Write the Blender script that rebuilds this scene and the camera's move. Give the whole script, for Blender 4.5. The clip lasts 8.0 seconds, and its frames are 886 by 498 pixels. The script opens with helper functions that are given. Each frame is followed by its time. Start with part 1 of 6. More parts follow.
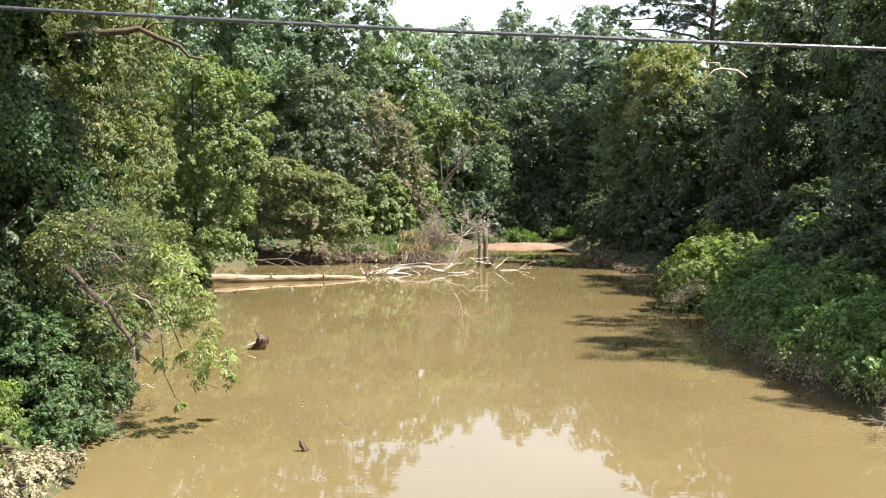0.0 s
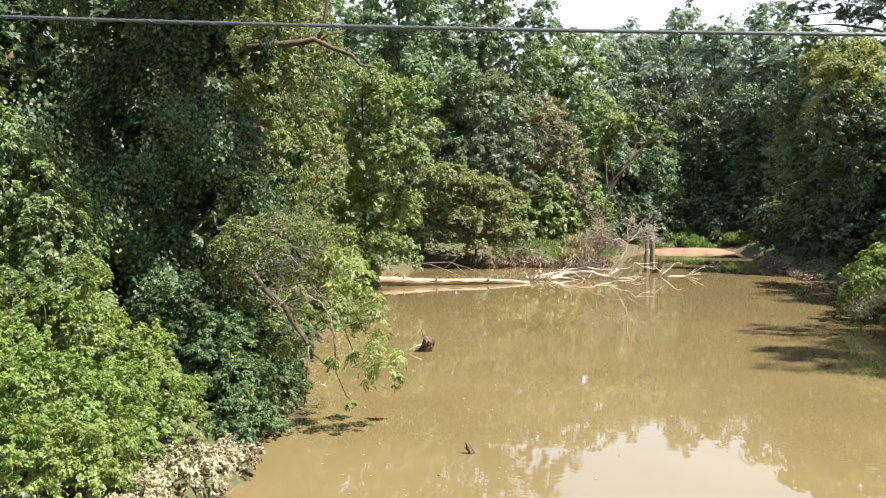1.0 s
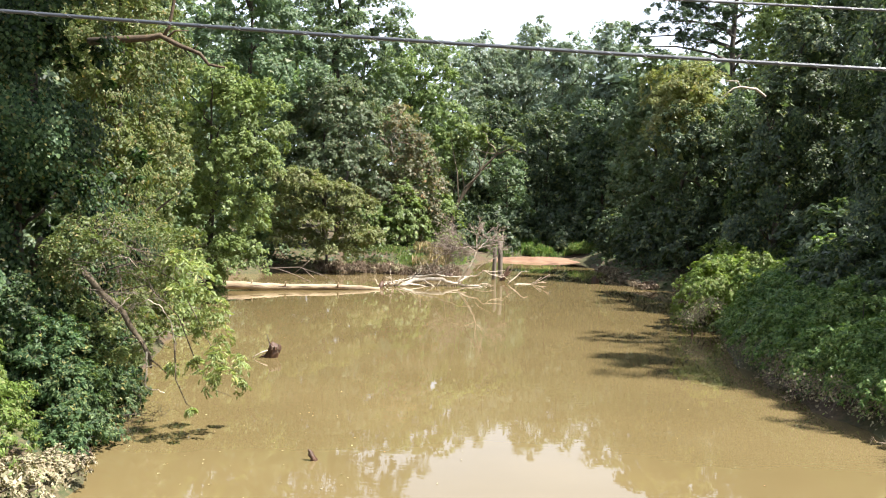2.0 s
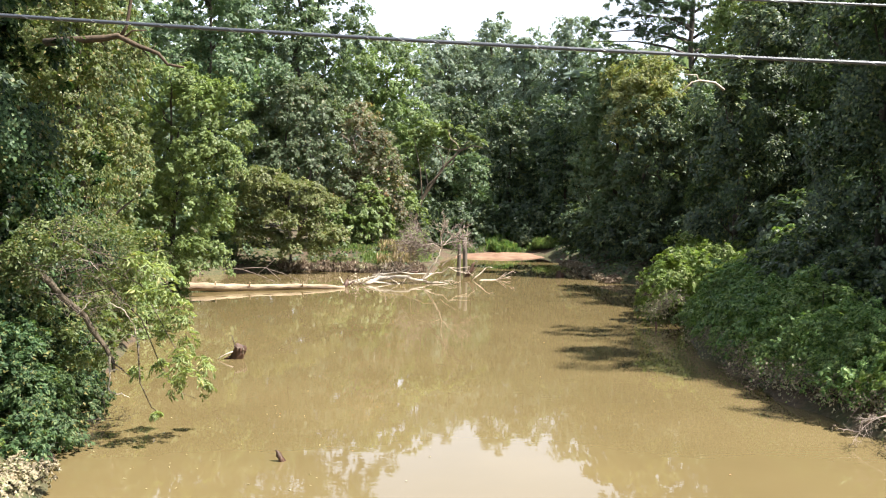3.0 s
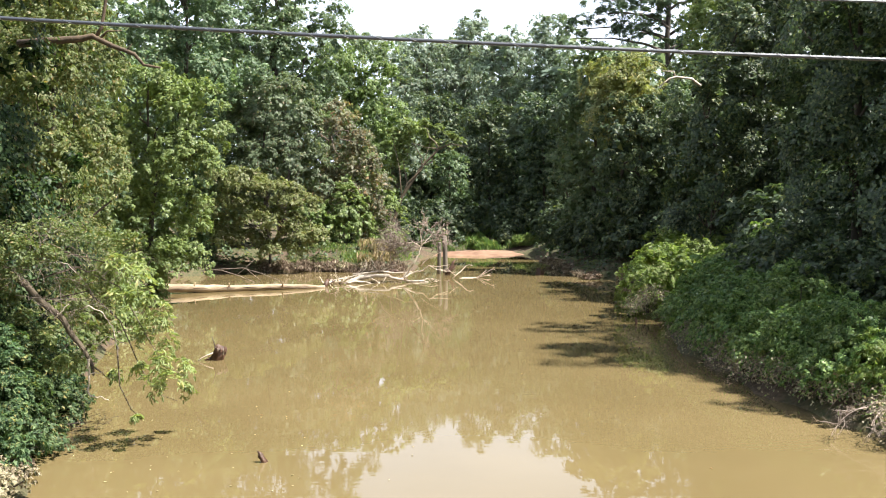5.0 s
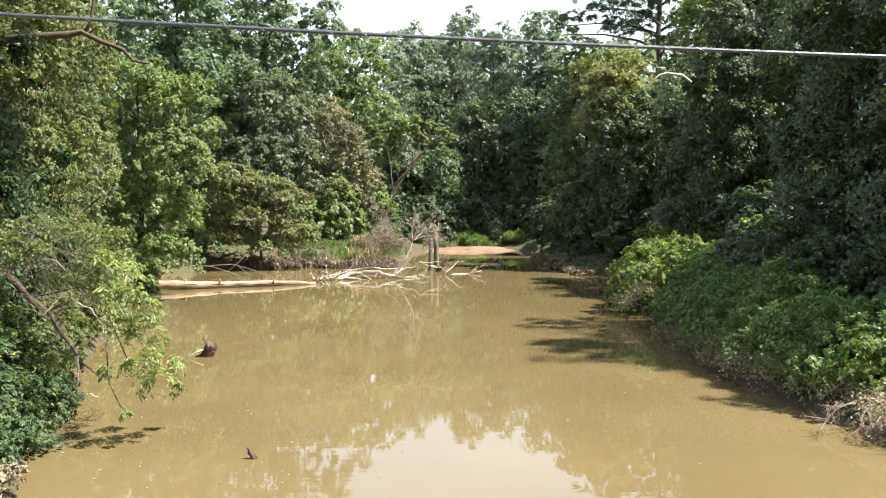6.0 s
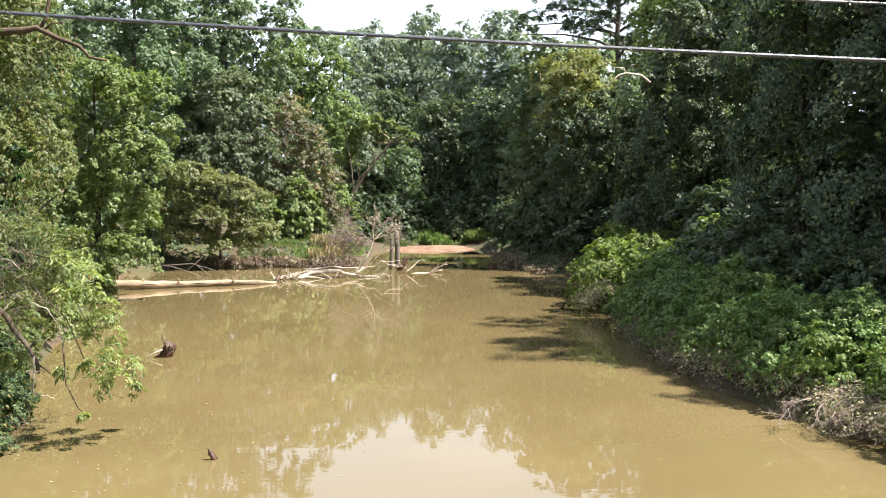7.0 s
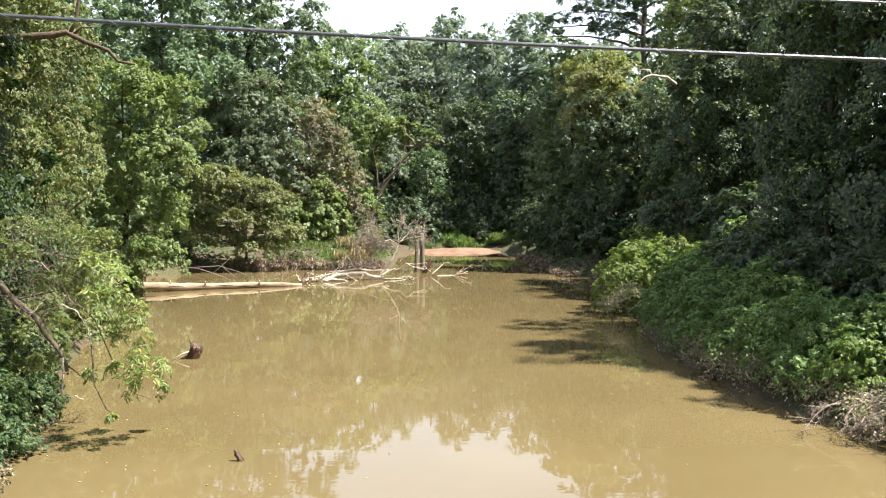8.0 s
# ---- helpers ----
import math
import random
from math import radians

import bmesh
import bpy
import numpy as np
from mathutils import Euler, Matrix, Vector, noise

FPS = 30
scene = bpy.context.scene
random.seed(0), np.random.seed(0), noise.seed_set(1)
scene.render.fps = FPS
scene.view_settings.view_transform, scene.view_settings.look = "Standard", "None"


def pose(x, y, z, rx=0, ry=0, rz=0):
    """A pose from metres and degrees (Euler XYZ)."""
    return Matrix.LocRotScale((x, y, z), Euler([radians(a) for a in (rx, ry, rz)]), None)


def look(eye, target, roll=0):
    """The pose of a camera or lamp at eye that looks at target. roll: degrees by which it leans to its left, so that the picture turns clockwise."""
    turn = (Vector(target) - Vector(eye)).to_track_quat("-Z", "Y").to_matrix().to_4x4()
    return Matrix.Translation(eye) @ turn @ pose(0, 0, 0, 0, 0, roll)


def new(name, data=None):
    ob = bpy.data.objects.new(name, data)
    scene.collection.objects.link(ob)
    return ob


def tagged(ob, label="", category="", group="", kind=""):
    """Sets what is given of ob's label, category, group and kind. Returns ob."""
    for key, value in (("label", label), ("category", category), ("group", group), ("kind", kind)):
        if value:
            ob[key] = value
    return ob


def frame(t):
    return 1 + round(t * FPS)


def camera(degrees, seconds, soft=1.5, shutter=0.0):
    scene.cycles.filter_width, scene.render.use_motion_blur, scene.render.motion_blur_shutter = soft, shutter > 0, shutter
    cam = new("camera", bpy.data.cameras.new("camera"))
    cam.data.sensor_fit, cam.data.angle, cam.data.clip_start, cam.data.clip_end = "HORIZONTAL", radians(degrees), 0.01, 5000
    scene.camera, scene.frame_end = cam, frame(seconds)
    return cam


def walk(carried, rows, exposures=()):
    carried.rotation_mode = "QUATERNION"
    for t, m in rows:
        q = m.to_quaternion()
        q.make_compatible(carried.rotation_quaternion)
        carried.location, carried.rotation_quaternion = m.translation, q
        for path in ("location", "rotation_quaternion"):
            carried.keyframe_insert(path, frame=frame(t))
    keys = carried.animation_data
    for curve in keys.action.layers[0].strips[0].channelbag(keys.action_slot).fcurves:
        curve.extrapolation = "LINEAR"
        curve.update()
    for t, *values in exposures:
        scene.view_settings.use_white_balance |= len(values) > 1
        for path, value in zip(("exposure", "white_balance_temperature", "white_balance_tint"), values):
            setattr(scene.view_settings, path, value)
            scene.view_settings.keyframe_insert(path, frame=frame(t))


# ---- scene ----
# ---- camera ----
cam = camera(49.0, 8.0, soft=1.05)
ROWS = [
    (0.0, 0.0, 0.0, 5.0, 86.308, 0.299, -0.019),
    (0.3, -0.028, 0.003, 5.0, 86.322, 0.498, 1.857),
    (0.5, -0.072, 0.008, 4.999, 86.413, 0.536, 3.833),
    (0.7, -0.018, 0.003, 5.0, 86.456, 0.54, 6.297),
    (1.0, -0.083, 0.017, 4.999, 86.625, 0.521, 9.554),
    (1.2, -0.051, -0.001, 5.0, 86.651, 0.317, 10.408),
    (1.5, 0.03, 0.003, 5.0, 86.823, -0.213, 7.836),
    (1.7, 0.014, -0.004, 5.0, 86.904, -0.695, 4.607),
    (2.0, 0.031, 0.002, 5.0, 87.019, -0.945, 0.947),
    (2.2, 0.013, -0.001, 5.0, 86.894, -0.82, 0.057),
    (3.3, 0.029, 0.001, 5.0, 86.864, 0.01, -1.582),
    (3.5, 0.024, 0.0, 5.0, 87.148, -0.064, -1.883),
    (4.0, 0.023, -0.004, 5.0, 87.205, 0.13, -2.245),
    (4.5, 0.035, -0.012, 5.0, 86.881, 0.371, -2.404),
    (4.7, 0.026, 0.001, 5.0, 86.787, 0.5, -2.452),
    (5.8, 0.02, -0.001, 5.0, 86.726, 0.687, -2.359),
    (6.0, 0.059, 0.005, 5.0, 86.531, 0.593, -2.899),
    (6.2, 0.048, 0.002, 5.0, 86.416, 0.501, -4.004),
    (6.5, 0.06, -0.006, 5.0, 86.193, 0.395, -5.207),
    (7.0, 0.039, -0.006, 5.0, 86.446, 0.534, -5.212),
    (7.5, 0.039, -0.004, 5.0, 86.531, 0.531, -4.467),
    (8.0, 0.027, -0.002, 5.0, 86.609, 0.568, -3.753),
]
walk(cam, [(t, pose(x, y, z, rx, ry, rz)) for t, x, y, z, rx, ry, rz in ROWS], [(0.0, 1.67), (8.0, 1.67)])

# ---- sky and sun ----
SUN_TO = Vector((0.94, -0.24, 1.55)).normalized()
world = bpy.data.worlds.new("hazy_sky")
scene.world = world
world.use_nodes = True
wn, wl = world.node_tree.nodes, world.node_tree.links
wn.clear()
sky = wn.new("ShaderNodeTexSky")
sky.sky_type = "NISHITA"
sky.sun_disc = False
sky.sun_elevation = math.asin(SUN_TO.z)
sky.sun_rotation = math.atan2(SUN_TO.x, SUN_TO.y)
sky.dust_density = 4.0
sky.air_density = 1.0
tex = wn.new("ShaderNodeTexCoord")
cloud = wn.new("ShaderNodeTexNoise")
cloud.inputs["Scale"].default_value = 2.2
cloud.inputs["Detail"].default_value = 6.0
cloud_ramp = wn.new("ShaderNodeValToRGB")
cloud_ramp.color_ramp.elements[0].position = 0.30
cloud_ramp.color_ramp.elements[0].color = (0.72, 0.72, 0.72, 1)
cloud_ramp.color_ramp.elements[1].position = 0.62
cloud_ramp.color_ramp.elements[1].color = (1, 1, 1, 1)
split = wn.new("ShaderNodeSeparateXYZ")
haze_ramp = wn.new("ShaderNodeMapRange")
haze_ramp.interpolation_type = "SMOOTHSTEP"
haze_ramp.inputs["From Min"].default_value = 0.1
haze_ramp.inputs["From Max"].default_value = 0.7
haze_ramp.inputs["To Min"].default_value = 13.0
haze_ramp.inputs["To Max"].default_value = 5.2
haze_tint = wn.new("ShaderNodeMixRGB")
haze_tint.blend_type = "MULTIPLY"
haze_tint.inputs[0].default_value = 1.0
haze_tint.inputs[2].default_value = (0.90, 1.0, 1.20, 1)
haze = wn.new("ShaderNodeMixRGB")
back = wn.new("ShaderNodeBackground")
back.inputs["Strength"].default_value = 0.052
wout = wn.new("ShaderNodeOutputWorld")
wl.new(tex.outputs["Generated"], cloud.inputs["Vector"])
wl.new(cloud.outputs["Fac"], cloud_ramp.inputs["Fac"])
wl.new(cloud_ramp.outputs["Color"], haze.inputs[0])
wl.new(tex.outputs["Generated"], split.inputs["Vector"])
wl.new(split.outputs["Z"], haze_ramp.inputs["Value"])
wl.new(haze_ramp.outputs["Result"], haze_tint.inputs[1])
wl.new(haze_tint.outputs["Color"], haze.inputs[2])
wl.new(sky.outputs["Color"], haze.inputs[1])
wl.new(haze.outputs["Color"], back.inputs["Color"])
wl.new(back.outputs["Background"], wout.inputs["Surface"])

sun = new("sun", bpy.data.lights.new("sun", "SUN"))
sun.data.energy = 5.0
sun.data.angle = radians(1.2)
sun.data.color = (1.0, 0.95, 0.88)
sun.matrix_world = look(SUN_TO * 60, (0, 0, 0))

# ---- materials ----


def shader(name):
    m = bpy.data.materials.new(name)
    m.use_nodes = True
    n, l = m.node_tree.nodes, m.node_tree.links
    n.clear()
    out = n.new("ShaderNodeOutputMaterial")
    p = n.new("ShaderNodeBsdfPrincipled")
    l.new(p.outputs["BSDF"], out.inputs["Surface"])
    return m, n, l, p, out


def ramp_node(n, stops):
    r = n.new("ShaderNodeValToRGB")
    e = r.color_ramp.elements
    while len(e) < len(stops):
        e.new(0.5)
    for i, (at, c) in enumerate(stops):
        e[i].position = at
        e[i].color = (*c, 1)
    return r


def leaf_material(name, dark, mid, light, odd, odd_share=0.06, clear=0.40, rough=0.5, gloss=0.4, spread=0.6):
    """Leaves: each one its own tone, a few yellowed or browned, lit through from behind."""
    m, n, l, p, out = shader(name)
    geo = n.new("ShaderNodeNewGeometry")
    dark, light = (tuple(b + (a - b) * spread for a, b in zip(c, mid)) for c in (dark, light))
    r = ramp_node(n, [(0.0, dark), (0.45, mid), (0.93 - odd_share, light), (0.985 - odd_share * 0.5, odd)])
    info = n.new("ShaderNodeObjectInfo")
    big = n.new("ShaderNodeTexNoise")
    big.inputs["Scale"].default_value = 0.55
    big.inputs["Detail"].default_value = 3.0
    coord = n.new("ShaderNodeTexCoord")
    l.new(coord.outputs["Object"], big.inputs["Vector"])
    hsv = n.new("ShaderNodeHueSaturation")
    tone = n.new("ShaderNodeMapRange")
    tone.inputs["From Min"].default_value = 0.3
    tone.inputs["From Max"].default_value = 0.7
    tone.inputs["To Min"].default_value = 0.78
    tone.inputs["To Max"].default_value = 1.25
    l.new(big.outputs["Fac"], tone.inputs["Value"])
    hue = n.new("ShaderNodeMapRange")
    hue.inputs["To Min"].default_value = 0.488
    hue.inputs["To Max"].default_value = 0.512
    l.new(info.outputs["Random"], hue.inputs["Value"])
    l.new(geo.outputs["Random Per Island"], r.inputs["Fac"])
    l.new(r.outputs["Color"], hsv.inputs["Color"])
    l.new(tone.outputs["Result"], hsv.inputs["Value"])
    l.new(hue.outputs["Result"], hsv.inputs["Hue"])
    p.inputs["Roughness"].default_value = rough
    p.inputs["Specular IOR Level"].default_value = gloss
    l.new(hsv.outputs["Color"], p.inputs["Base Color"])
    tr = n.new("ShaderNodeBsdfTranslucent")
    warm = n.new("ShaderNodeMixRGB")
    warm.blend_type = "MULTIPLY"
    warm.inputs[0].default_value = 1.0
    warm.inputs[2].default_value = (1.35, 1.42, 0.7, 1)
    l.new(hsv.outputs["Color"], warm.inputs[1])
    l.new(warm.outputs["Color"], tr.inputs["Color"])
    mix = n.new("ShaderNodeMixShader")
    mix.inputs[0].default_value = clear
    l.new(p.outputs["BSDF"], mix.inputs[1])
    l.new(tr.outputs["BSDF"], mix.inputs[2])
    l.new(mix.outputs["Shader"], out.inputs["Surface"])
    return m


def wood_material(name, dark, light, scale=6.0, stretch=(1, 1, 0.15), rough=0.85, bump=0.5):
    m, n, l, p, out = shader(name)
    coord = n.new("ShaderNodeTexCoord")
    mp = n.new("ShaderNodeMapping")
    mp.inputs["Scale"].default_value = stretch
    a = n.new("ShaderNodeTexNoise")
    a.inputs["Scale"].default_value = scale
    a.inputs["Detail"].default_value = 9.0
    a.inputs["Roughness"].default_value = 0.7
    b = n.new("ShaderNodeTexNoise")
    b.inputs["Scale"].default_value = scale * 0.13
    l.new(coord.outputs["Object"], mp.inputs["Vector"])
    l.new(mp.outputs["Vector"], a.inputs["Vector"])
    l.new(coord.outputs["Object"], b.inputs["Vector"])
    add = n.new("ShaderNodeMath")
    add.operation = "MULTIPLY_ADD"
    add.inputs[1].default_value = 0.45
    l.new(b.outputs["Fac"], add.inputs[0])
    l.new(a.outputs["Fac"], add.inputs[2])
    r = ramp_node(n, [(0.45, dark), (0.95, light)])
    l.new(add.outputs["Value"], r.inputs["Fac"])
    l.new(r.outputs["Color"], p.inputs["Base Color"])
    p.inputs["Roughness"].default_value = rough
    bp = n.new("ShaderNodeBump")
    bp.inputs["Strength"].default_value = bump
    bp.inputs["Distance"].default_value = 0.03
    l.new(a.outputs["Fac"], bp.inputs["Height"])
    l.new(bp.outputs["Normal"], p.inputs["Normal"])
    return m


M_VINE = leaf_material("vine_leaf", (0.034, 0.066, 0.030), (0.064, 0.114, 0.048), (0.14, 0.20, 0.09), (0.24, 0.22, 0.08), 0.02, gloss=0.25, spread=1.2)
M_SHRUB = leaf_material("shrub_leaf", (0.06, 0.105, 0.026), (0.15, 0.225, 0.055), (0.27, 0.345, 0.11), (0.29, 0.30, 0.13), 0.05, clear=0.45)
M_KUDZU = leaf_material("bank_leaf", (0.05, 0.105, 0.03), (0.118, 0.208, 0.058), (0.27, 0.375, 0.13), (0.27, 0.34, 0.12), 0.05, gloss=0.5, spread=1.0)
M_MAPLE = leaf_material("maple_leaf", (0.085, 0.125, 0.045), (0.15, 0.205, 0.072), (0.25, 0.31, 0.12), (0.25, 0.26, 0.09), 0.03)
# oak green with extra blue, standing in for haze over the farther trees
M_OAK = leaf_material("hazed_oak_leaf", (0.068, 0.108, 0.052), (0.118, 0.172, 0.096), (0.19, 0.25, 0.14), (0.2, 0.2, 0.095), 0.02)
M_GREY = leaf_material("grey_green_leaf", (0.07, 0.10, 0.056), (0.112, 0.152, 0.088), (0.175, 0.22, 0.13), (0.218, 0.18, 0.11), 0.03)
# aerial haze is put into this colour: paler and bluer than real leaves
M_HAZED = leaf_material("haze_tinted_leaf", (0.115, 0.155, 0.12), (0.18, 0.235, 0.182), (0.26, 0.31, 0.24), (0.218, 0.2, 0.12), 0.02)
M_OLIVE = leaf_material("olive_leaf", (0.09, 0.115, 0.048), (0.155, 0.185, 0.075), (0.24, 0.27, 0.115), (0.24, 0.2, 0.11), 0.05)
M_YELLOW = leaf_material("yellowing_leaf", (0.076, 0.098, 0.034), (0.124, 0.162, 0.058), (0.195, 0.225, 0.084), (0.28, 0.225, 0.10), 0.06)
# yellow-green leaf, lightened to carry the sun on a tree top
M_SUNTONE = leaf_material("sun_toned_yellow_leaf", (0.11, 0.13, 0.045), (0.185, 0.205, 0.08), (0.28, 0.29, 0.12), (0.34, 0.28, 0.11), 0.06)
M_BROWNING = leaf_material("browning_leaf", (0.095, 0.10, 0.062), (0.155, 0.158, 0.098), (0.22, 0.22, 0.14), (0.26, 0.16, 0.09), 0.16)
# darkened leaf colour: the shade under the trees is painted into it
M_SHADETONE = leaf_material("shade_toned_leaf", (0.026, 0.046, 0.026), (0.054, 0.088, 0.046), (0.12, 0.165, 0.085), (0.19, 0.21, 0.085), 0.05, gloss=0.5, spread=1.0)
M_WILLOW = leaf_material("willow_leaf", (0.13, 0.17, 0.06), (0.21, 0.26, 0.10), (0.31, 0.36, 0.17), (0.36, 0.33, 0.16), 0.06)
M_NEEDLE = leaf_material("pine_needle", (0.045, 0.08, 0.046), (0.068, 0.112, 0.06), (0.10, 0.145, 0.08), (0.13, 0.15, 0.07), 0.02, 0.15)
M_GRASS = leaf_material("grass_blade", (0.10, 0.165, 0.045), (0.175, 0.255, 0.075), (0.26, 0.33, 0.12), (0.34, 0.3, 0.16), 0.12)
M_DRY = leaf_material("dry_leaf", (0.17, 0.14, 0.09), (0.33, 0.28, 0.19), (0.50, 0.45, 0.33), (0.16, 0.2, 0.08), 0.12, 0.2, 0.8)
M_STRAW = leaf_material("straw_blade", (0.20, 0.16, 0.09), (0.36, 0.29, 0.17), (0.48, 0.41, 0.26), (0.16, 0.2, 0.08), 0.15, 0.3, 0.8)
M_RIVERGRASS = leaf_material("river_grass_blade", (0.085, 0.15, 0.045), (0.14, 0.22, 0.07), (0.20, 0.28, 0.11), (0.34, 0.34, 0.14), 0.05)
M_PINKISH = wood_material("pale_twig", (0.20, 0.15, 0.125), (0.44, 0.355, 0.30))
# vine green darkened further, with deep shade painted in
M_DEEPTONE = leaf_material("deep_shade_toned_leaf", (0.012, 0.028, 0.010), (0.026, 0.056, 0.020), (0.072, 0.118, 0.046), (0.16, 0.15, 0.06), 0.03, gloss=0.25, spread=1.3)
# vine green lightened, with sunlight painted in
M_LITVINE = leaf_material("sun_toned_vine_leaf", (0.06, 0.10, 0.035), (0.12, 0.18, 0.065), (0.23, 0.28, 0.125), (0.34, 0.34, 0.18), 0.06)
M_ROOTS = leaf_material("root_fringe", (0.08, 0.055, 0.035), (0.17, 0.125, 0.085), (0.30, 0.235, 0.17), (0.36, 0.31, 0.22), 0.08, 0.05, 0.9)
M_LIMB = wood_material("limb_bark", (0.024, 0.019, 0.012), (0.15, 0.115, 0.075), 14.0, (1, 1, 0.4))
M_BARK = wood_material("bark", (0.024, 0.019, 0.014), (0.095, 0.074, 0.055))
M_PALEBARK = wood_material("pale_bark", (0.10, 0.075, 0.05), (0.32, 0.26, 0.19))
M_BLEACHED = wood_material("bleached_wood", (0.32, 0.25, 0.19), (0.74, 0.65, 0.54), 7.0)
M_TWIG = wood_material("dead_twig", (0.10, 0.075, 0.06), (0.29, 0.23, 0.19))
M_LOG = wood_material("weathered_log", (0.11, 0.075, 0.045), (0.47, 0.36, 0.245), 5.0, (0.12, 1.4, 1.4), 0.85, 0.9)
M_WETWOOD = wood_material("wet_wood", (0.014, 0.008, 0.005), (0.12, 0.06, 0.035), 7.0, (1, 1, 0.3), 0.55, 0.8)
M_PILING = wood_material("old_piling", (0.05, 0.042, 0.034), (0.21, 0.175, 0.14), 8.0, (1, 1, 0.1))


def ground_material():
    m, n, l, p, out = shader("forest_ground")
    coord = n.new("ShaderNodeTexCoord")
    a = n.new("ShaderNodeTexNoise")
    a.inputs["Scale"].default_value = 9.0
    a.inputs["Detail"].default_value = 10.0
    b = n.new("ShaderNodeTexNoise")
    b.inputs["Scale"].default_value = 0.5
    b.inputs["Detail"].default_value = 4.0
    l.new(coord.outputs["Object"], a.inputs["Vector"])
    l.new(coord.outputs["Object"], b.inputs["Vector"])
    mud = ramp_node(n, [(0.3, (0.03, 0.021, 0.012)), (0.7, (0.12, 0.08, 0.048))])
    litter = ramp_node(n, [(0.3, (0.03, 0.045, 0.012)), (0.7, (0.10, 0.085, 0.04))])
    l.new(a.outputs["Fac"], mud.inputs["Fac"])
    l.new(a.outputs["Fac"], litter.inputs["Fac"])
    mix = n.new("ShaderNodeMixRGB")
    sharp = ramp_node(n, [(0.42, (0, 0, 0)), (0.58, (1, 1, 1))])
    l.new(b.outputs["Fac"], sharp.inputs["Fac"])
    l.new(sharp.outputs["Color"], mix.inputs[0])
    l.new(mud.outputs["Color"], mix.inputs[1])
    l.new(litter.outputs["Color"], mix.inputs[2])
    l.new(mix.outputs["Color"], p.inputs["Base Color"])
    p.inputs["Roughness"].default_value = 0.9
    bp = n.new("ShaderNodeBump")
    bp.inputs["Strength"].default_value = 0.8
    bp.inputs["Distance"].default_value = 0.06
    l.new(a.outputs["Fac"], bp.inputs["Height"])
    l.new(bp.outputs["Normal"], p.inputs["Normal"])
    return m


def sand_material():
    m, n, l, p, out = shader("wet_sand")
    coord = n.new("ShaderNodeTexCoord")
    a = n.new("ShaderNodeTexNoise")
    a.inputs["Scale"].default_value = 1.4
    a.inputs["Detail"].default_value = 9.0
    l.new(coord.outputs["Object"], a.inputs["Vector"])
    r = ramp_node(n, [(0.35, (0.15, 0.082, 0.05)), (0.65, (0.24, 0.145, 0.092))])
    l.new(a.outputs["Fac"], r.inputs["Fac"])
    l.new(r.outputs["Color"], p.inputs["Base Color"])
    p.inputs["Roughness"].default_value = 0.8
    return m


def water_material():
    """Muddy river water: opaque silt below a smooth, faintly rippled surface."""
    m, n, l, p, out = shader("muddy_water")
    coord = n.new("ShaderNodeTexCoord")
    silt = n.new("ShaderNodeTexNoise")
    silt.inputs["Scale"].default_value = 0.16
    silt.inputs["Detail"].default_value = 5.0
    l.new(coord.outputs["Object"], silt.inputs["Vector"])
    r = ramp_node(n, [(0.3, (0.124, 0.094, 0.043)), (0.7, (0.155, 0.118, 0.056))])
    l.new(silt.outputs["Fac"], r.inputs["Fac"])
    l.new(r.outputs["Color"], p.inputs["Base Color"])
    p.inputs["Roughness"].default_value = 0.012
    p.inputs["IOR"].default_value = 1.33
    mp = n.new("ShaderNodeMapping")
    mp.inputs["Scale"].default_value = (0.8, 1.6, 1)
    wave = n.new("ShaderNodeTexNoise")
    wave.inputs["Scale"].default_value = 0.62
    wave.inputs["Detail"].default_value = 0.6
    l.new(coord.outputs["Object"], mp.inputs["Vector"])
    l.new(mp.outputs["Vector"], wave.inputs["Vector"])
    mp2 = n.new("ShaderNodeMapping")
    mp2.inputs["Scale"].default_value = (0.9, 2.6, 1)
    small = n.new("ShaderNodeTexNoise")
    small.inputs["Scale"].default_value = 2.6
    small.inputs["Detail"].default_value = 1.0
    l.new(coord.outputs["Object"], mp2.inputs["Vector"])
    l.new(mp2.outputs["Vector"], small.inputs["Vector"])
    where = n.new("ShaderNodeTexNoise")
    where.inputs["Scale"].default_value = 0.22
    calm = ramp_node(n, [(0.38, (0.15, 0.15, 0.15)), (0.62, (1, 1, 1))])
    l.new(coord.outputs["Object"], where.inputs["Vector"])
    l.new(where.outputs["Fac"], calm.inputs["Fac"])
    fine = n.new("ShaderNodeMath")
    fine.operation = "MULTIPLY"
    l.new(small.outputs["Fac"], fine.inputs[0])
    l.new(calm.outputs["Color"], fine.inputs[1])
    both = n.new("ShaderNodeMath")
    both.operation = "MULTIPLY_ADD"
    both.inputs[1].default_value = 0.55
    l.new(fine.outputs["Value"], both.inputs[0])
    l.new(wave.outputs["Fac"], both.inputs[2])
    bp = n.new("ShaderNodeBump")
    bp.inputs["Strength"].default_value = 1.0
    bp.inputs["Distance"].default_value = 0.0015
    l.new(both.outputs["Value"], bp.inputs["Height"])
    l.new(bp.outputs["Normal"], p.inputs["Normal"])
    return m


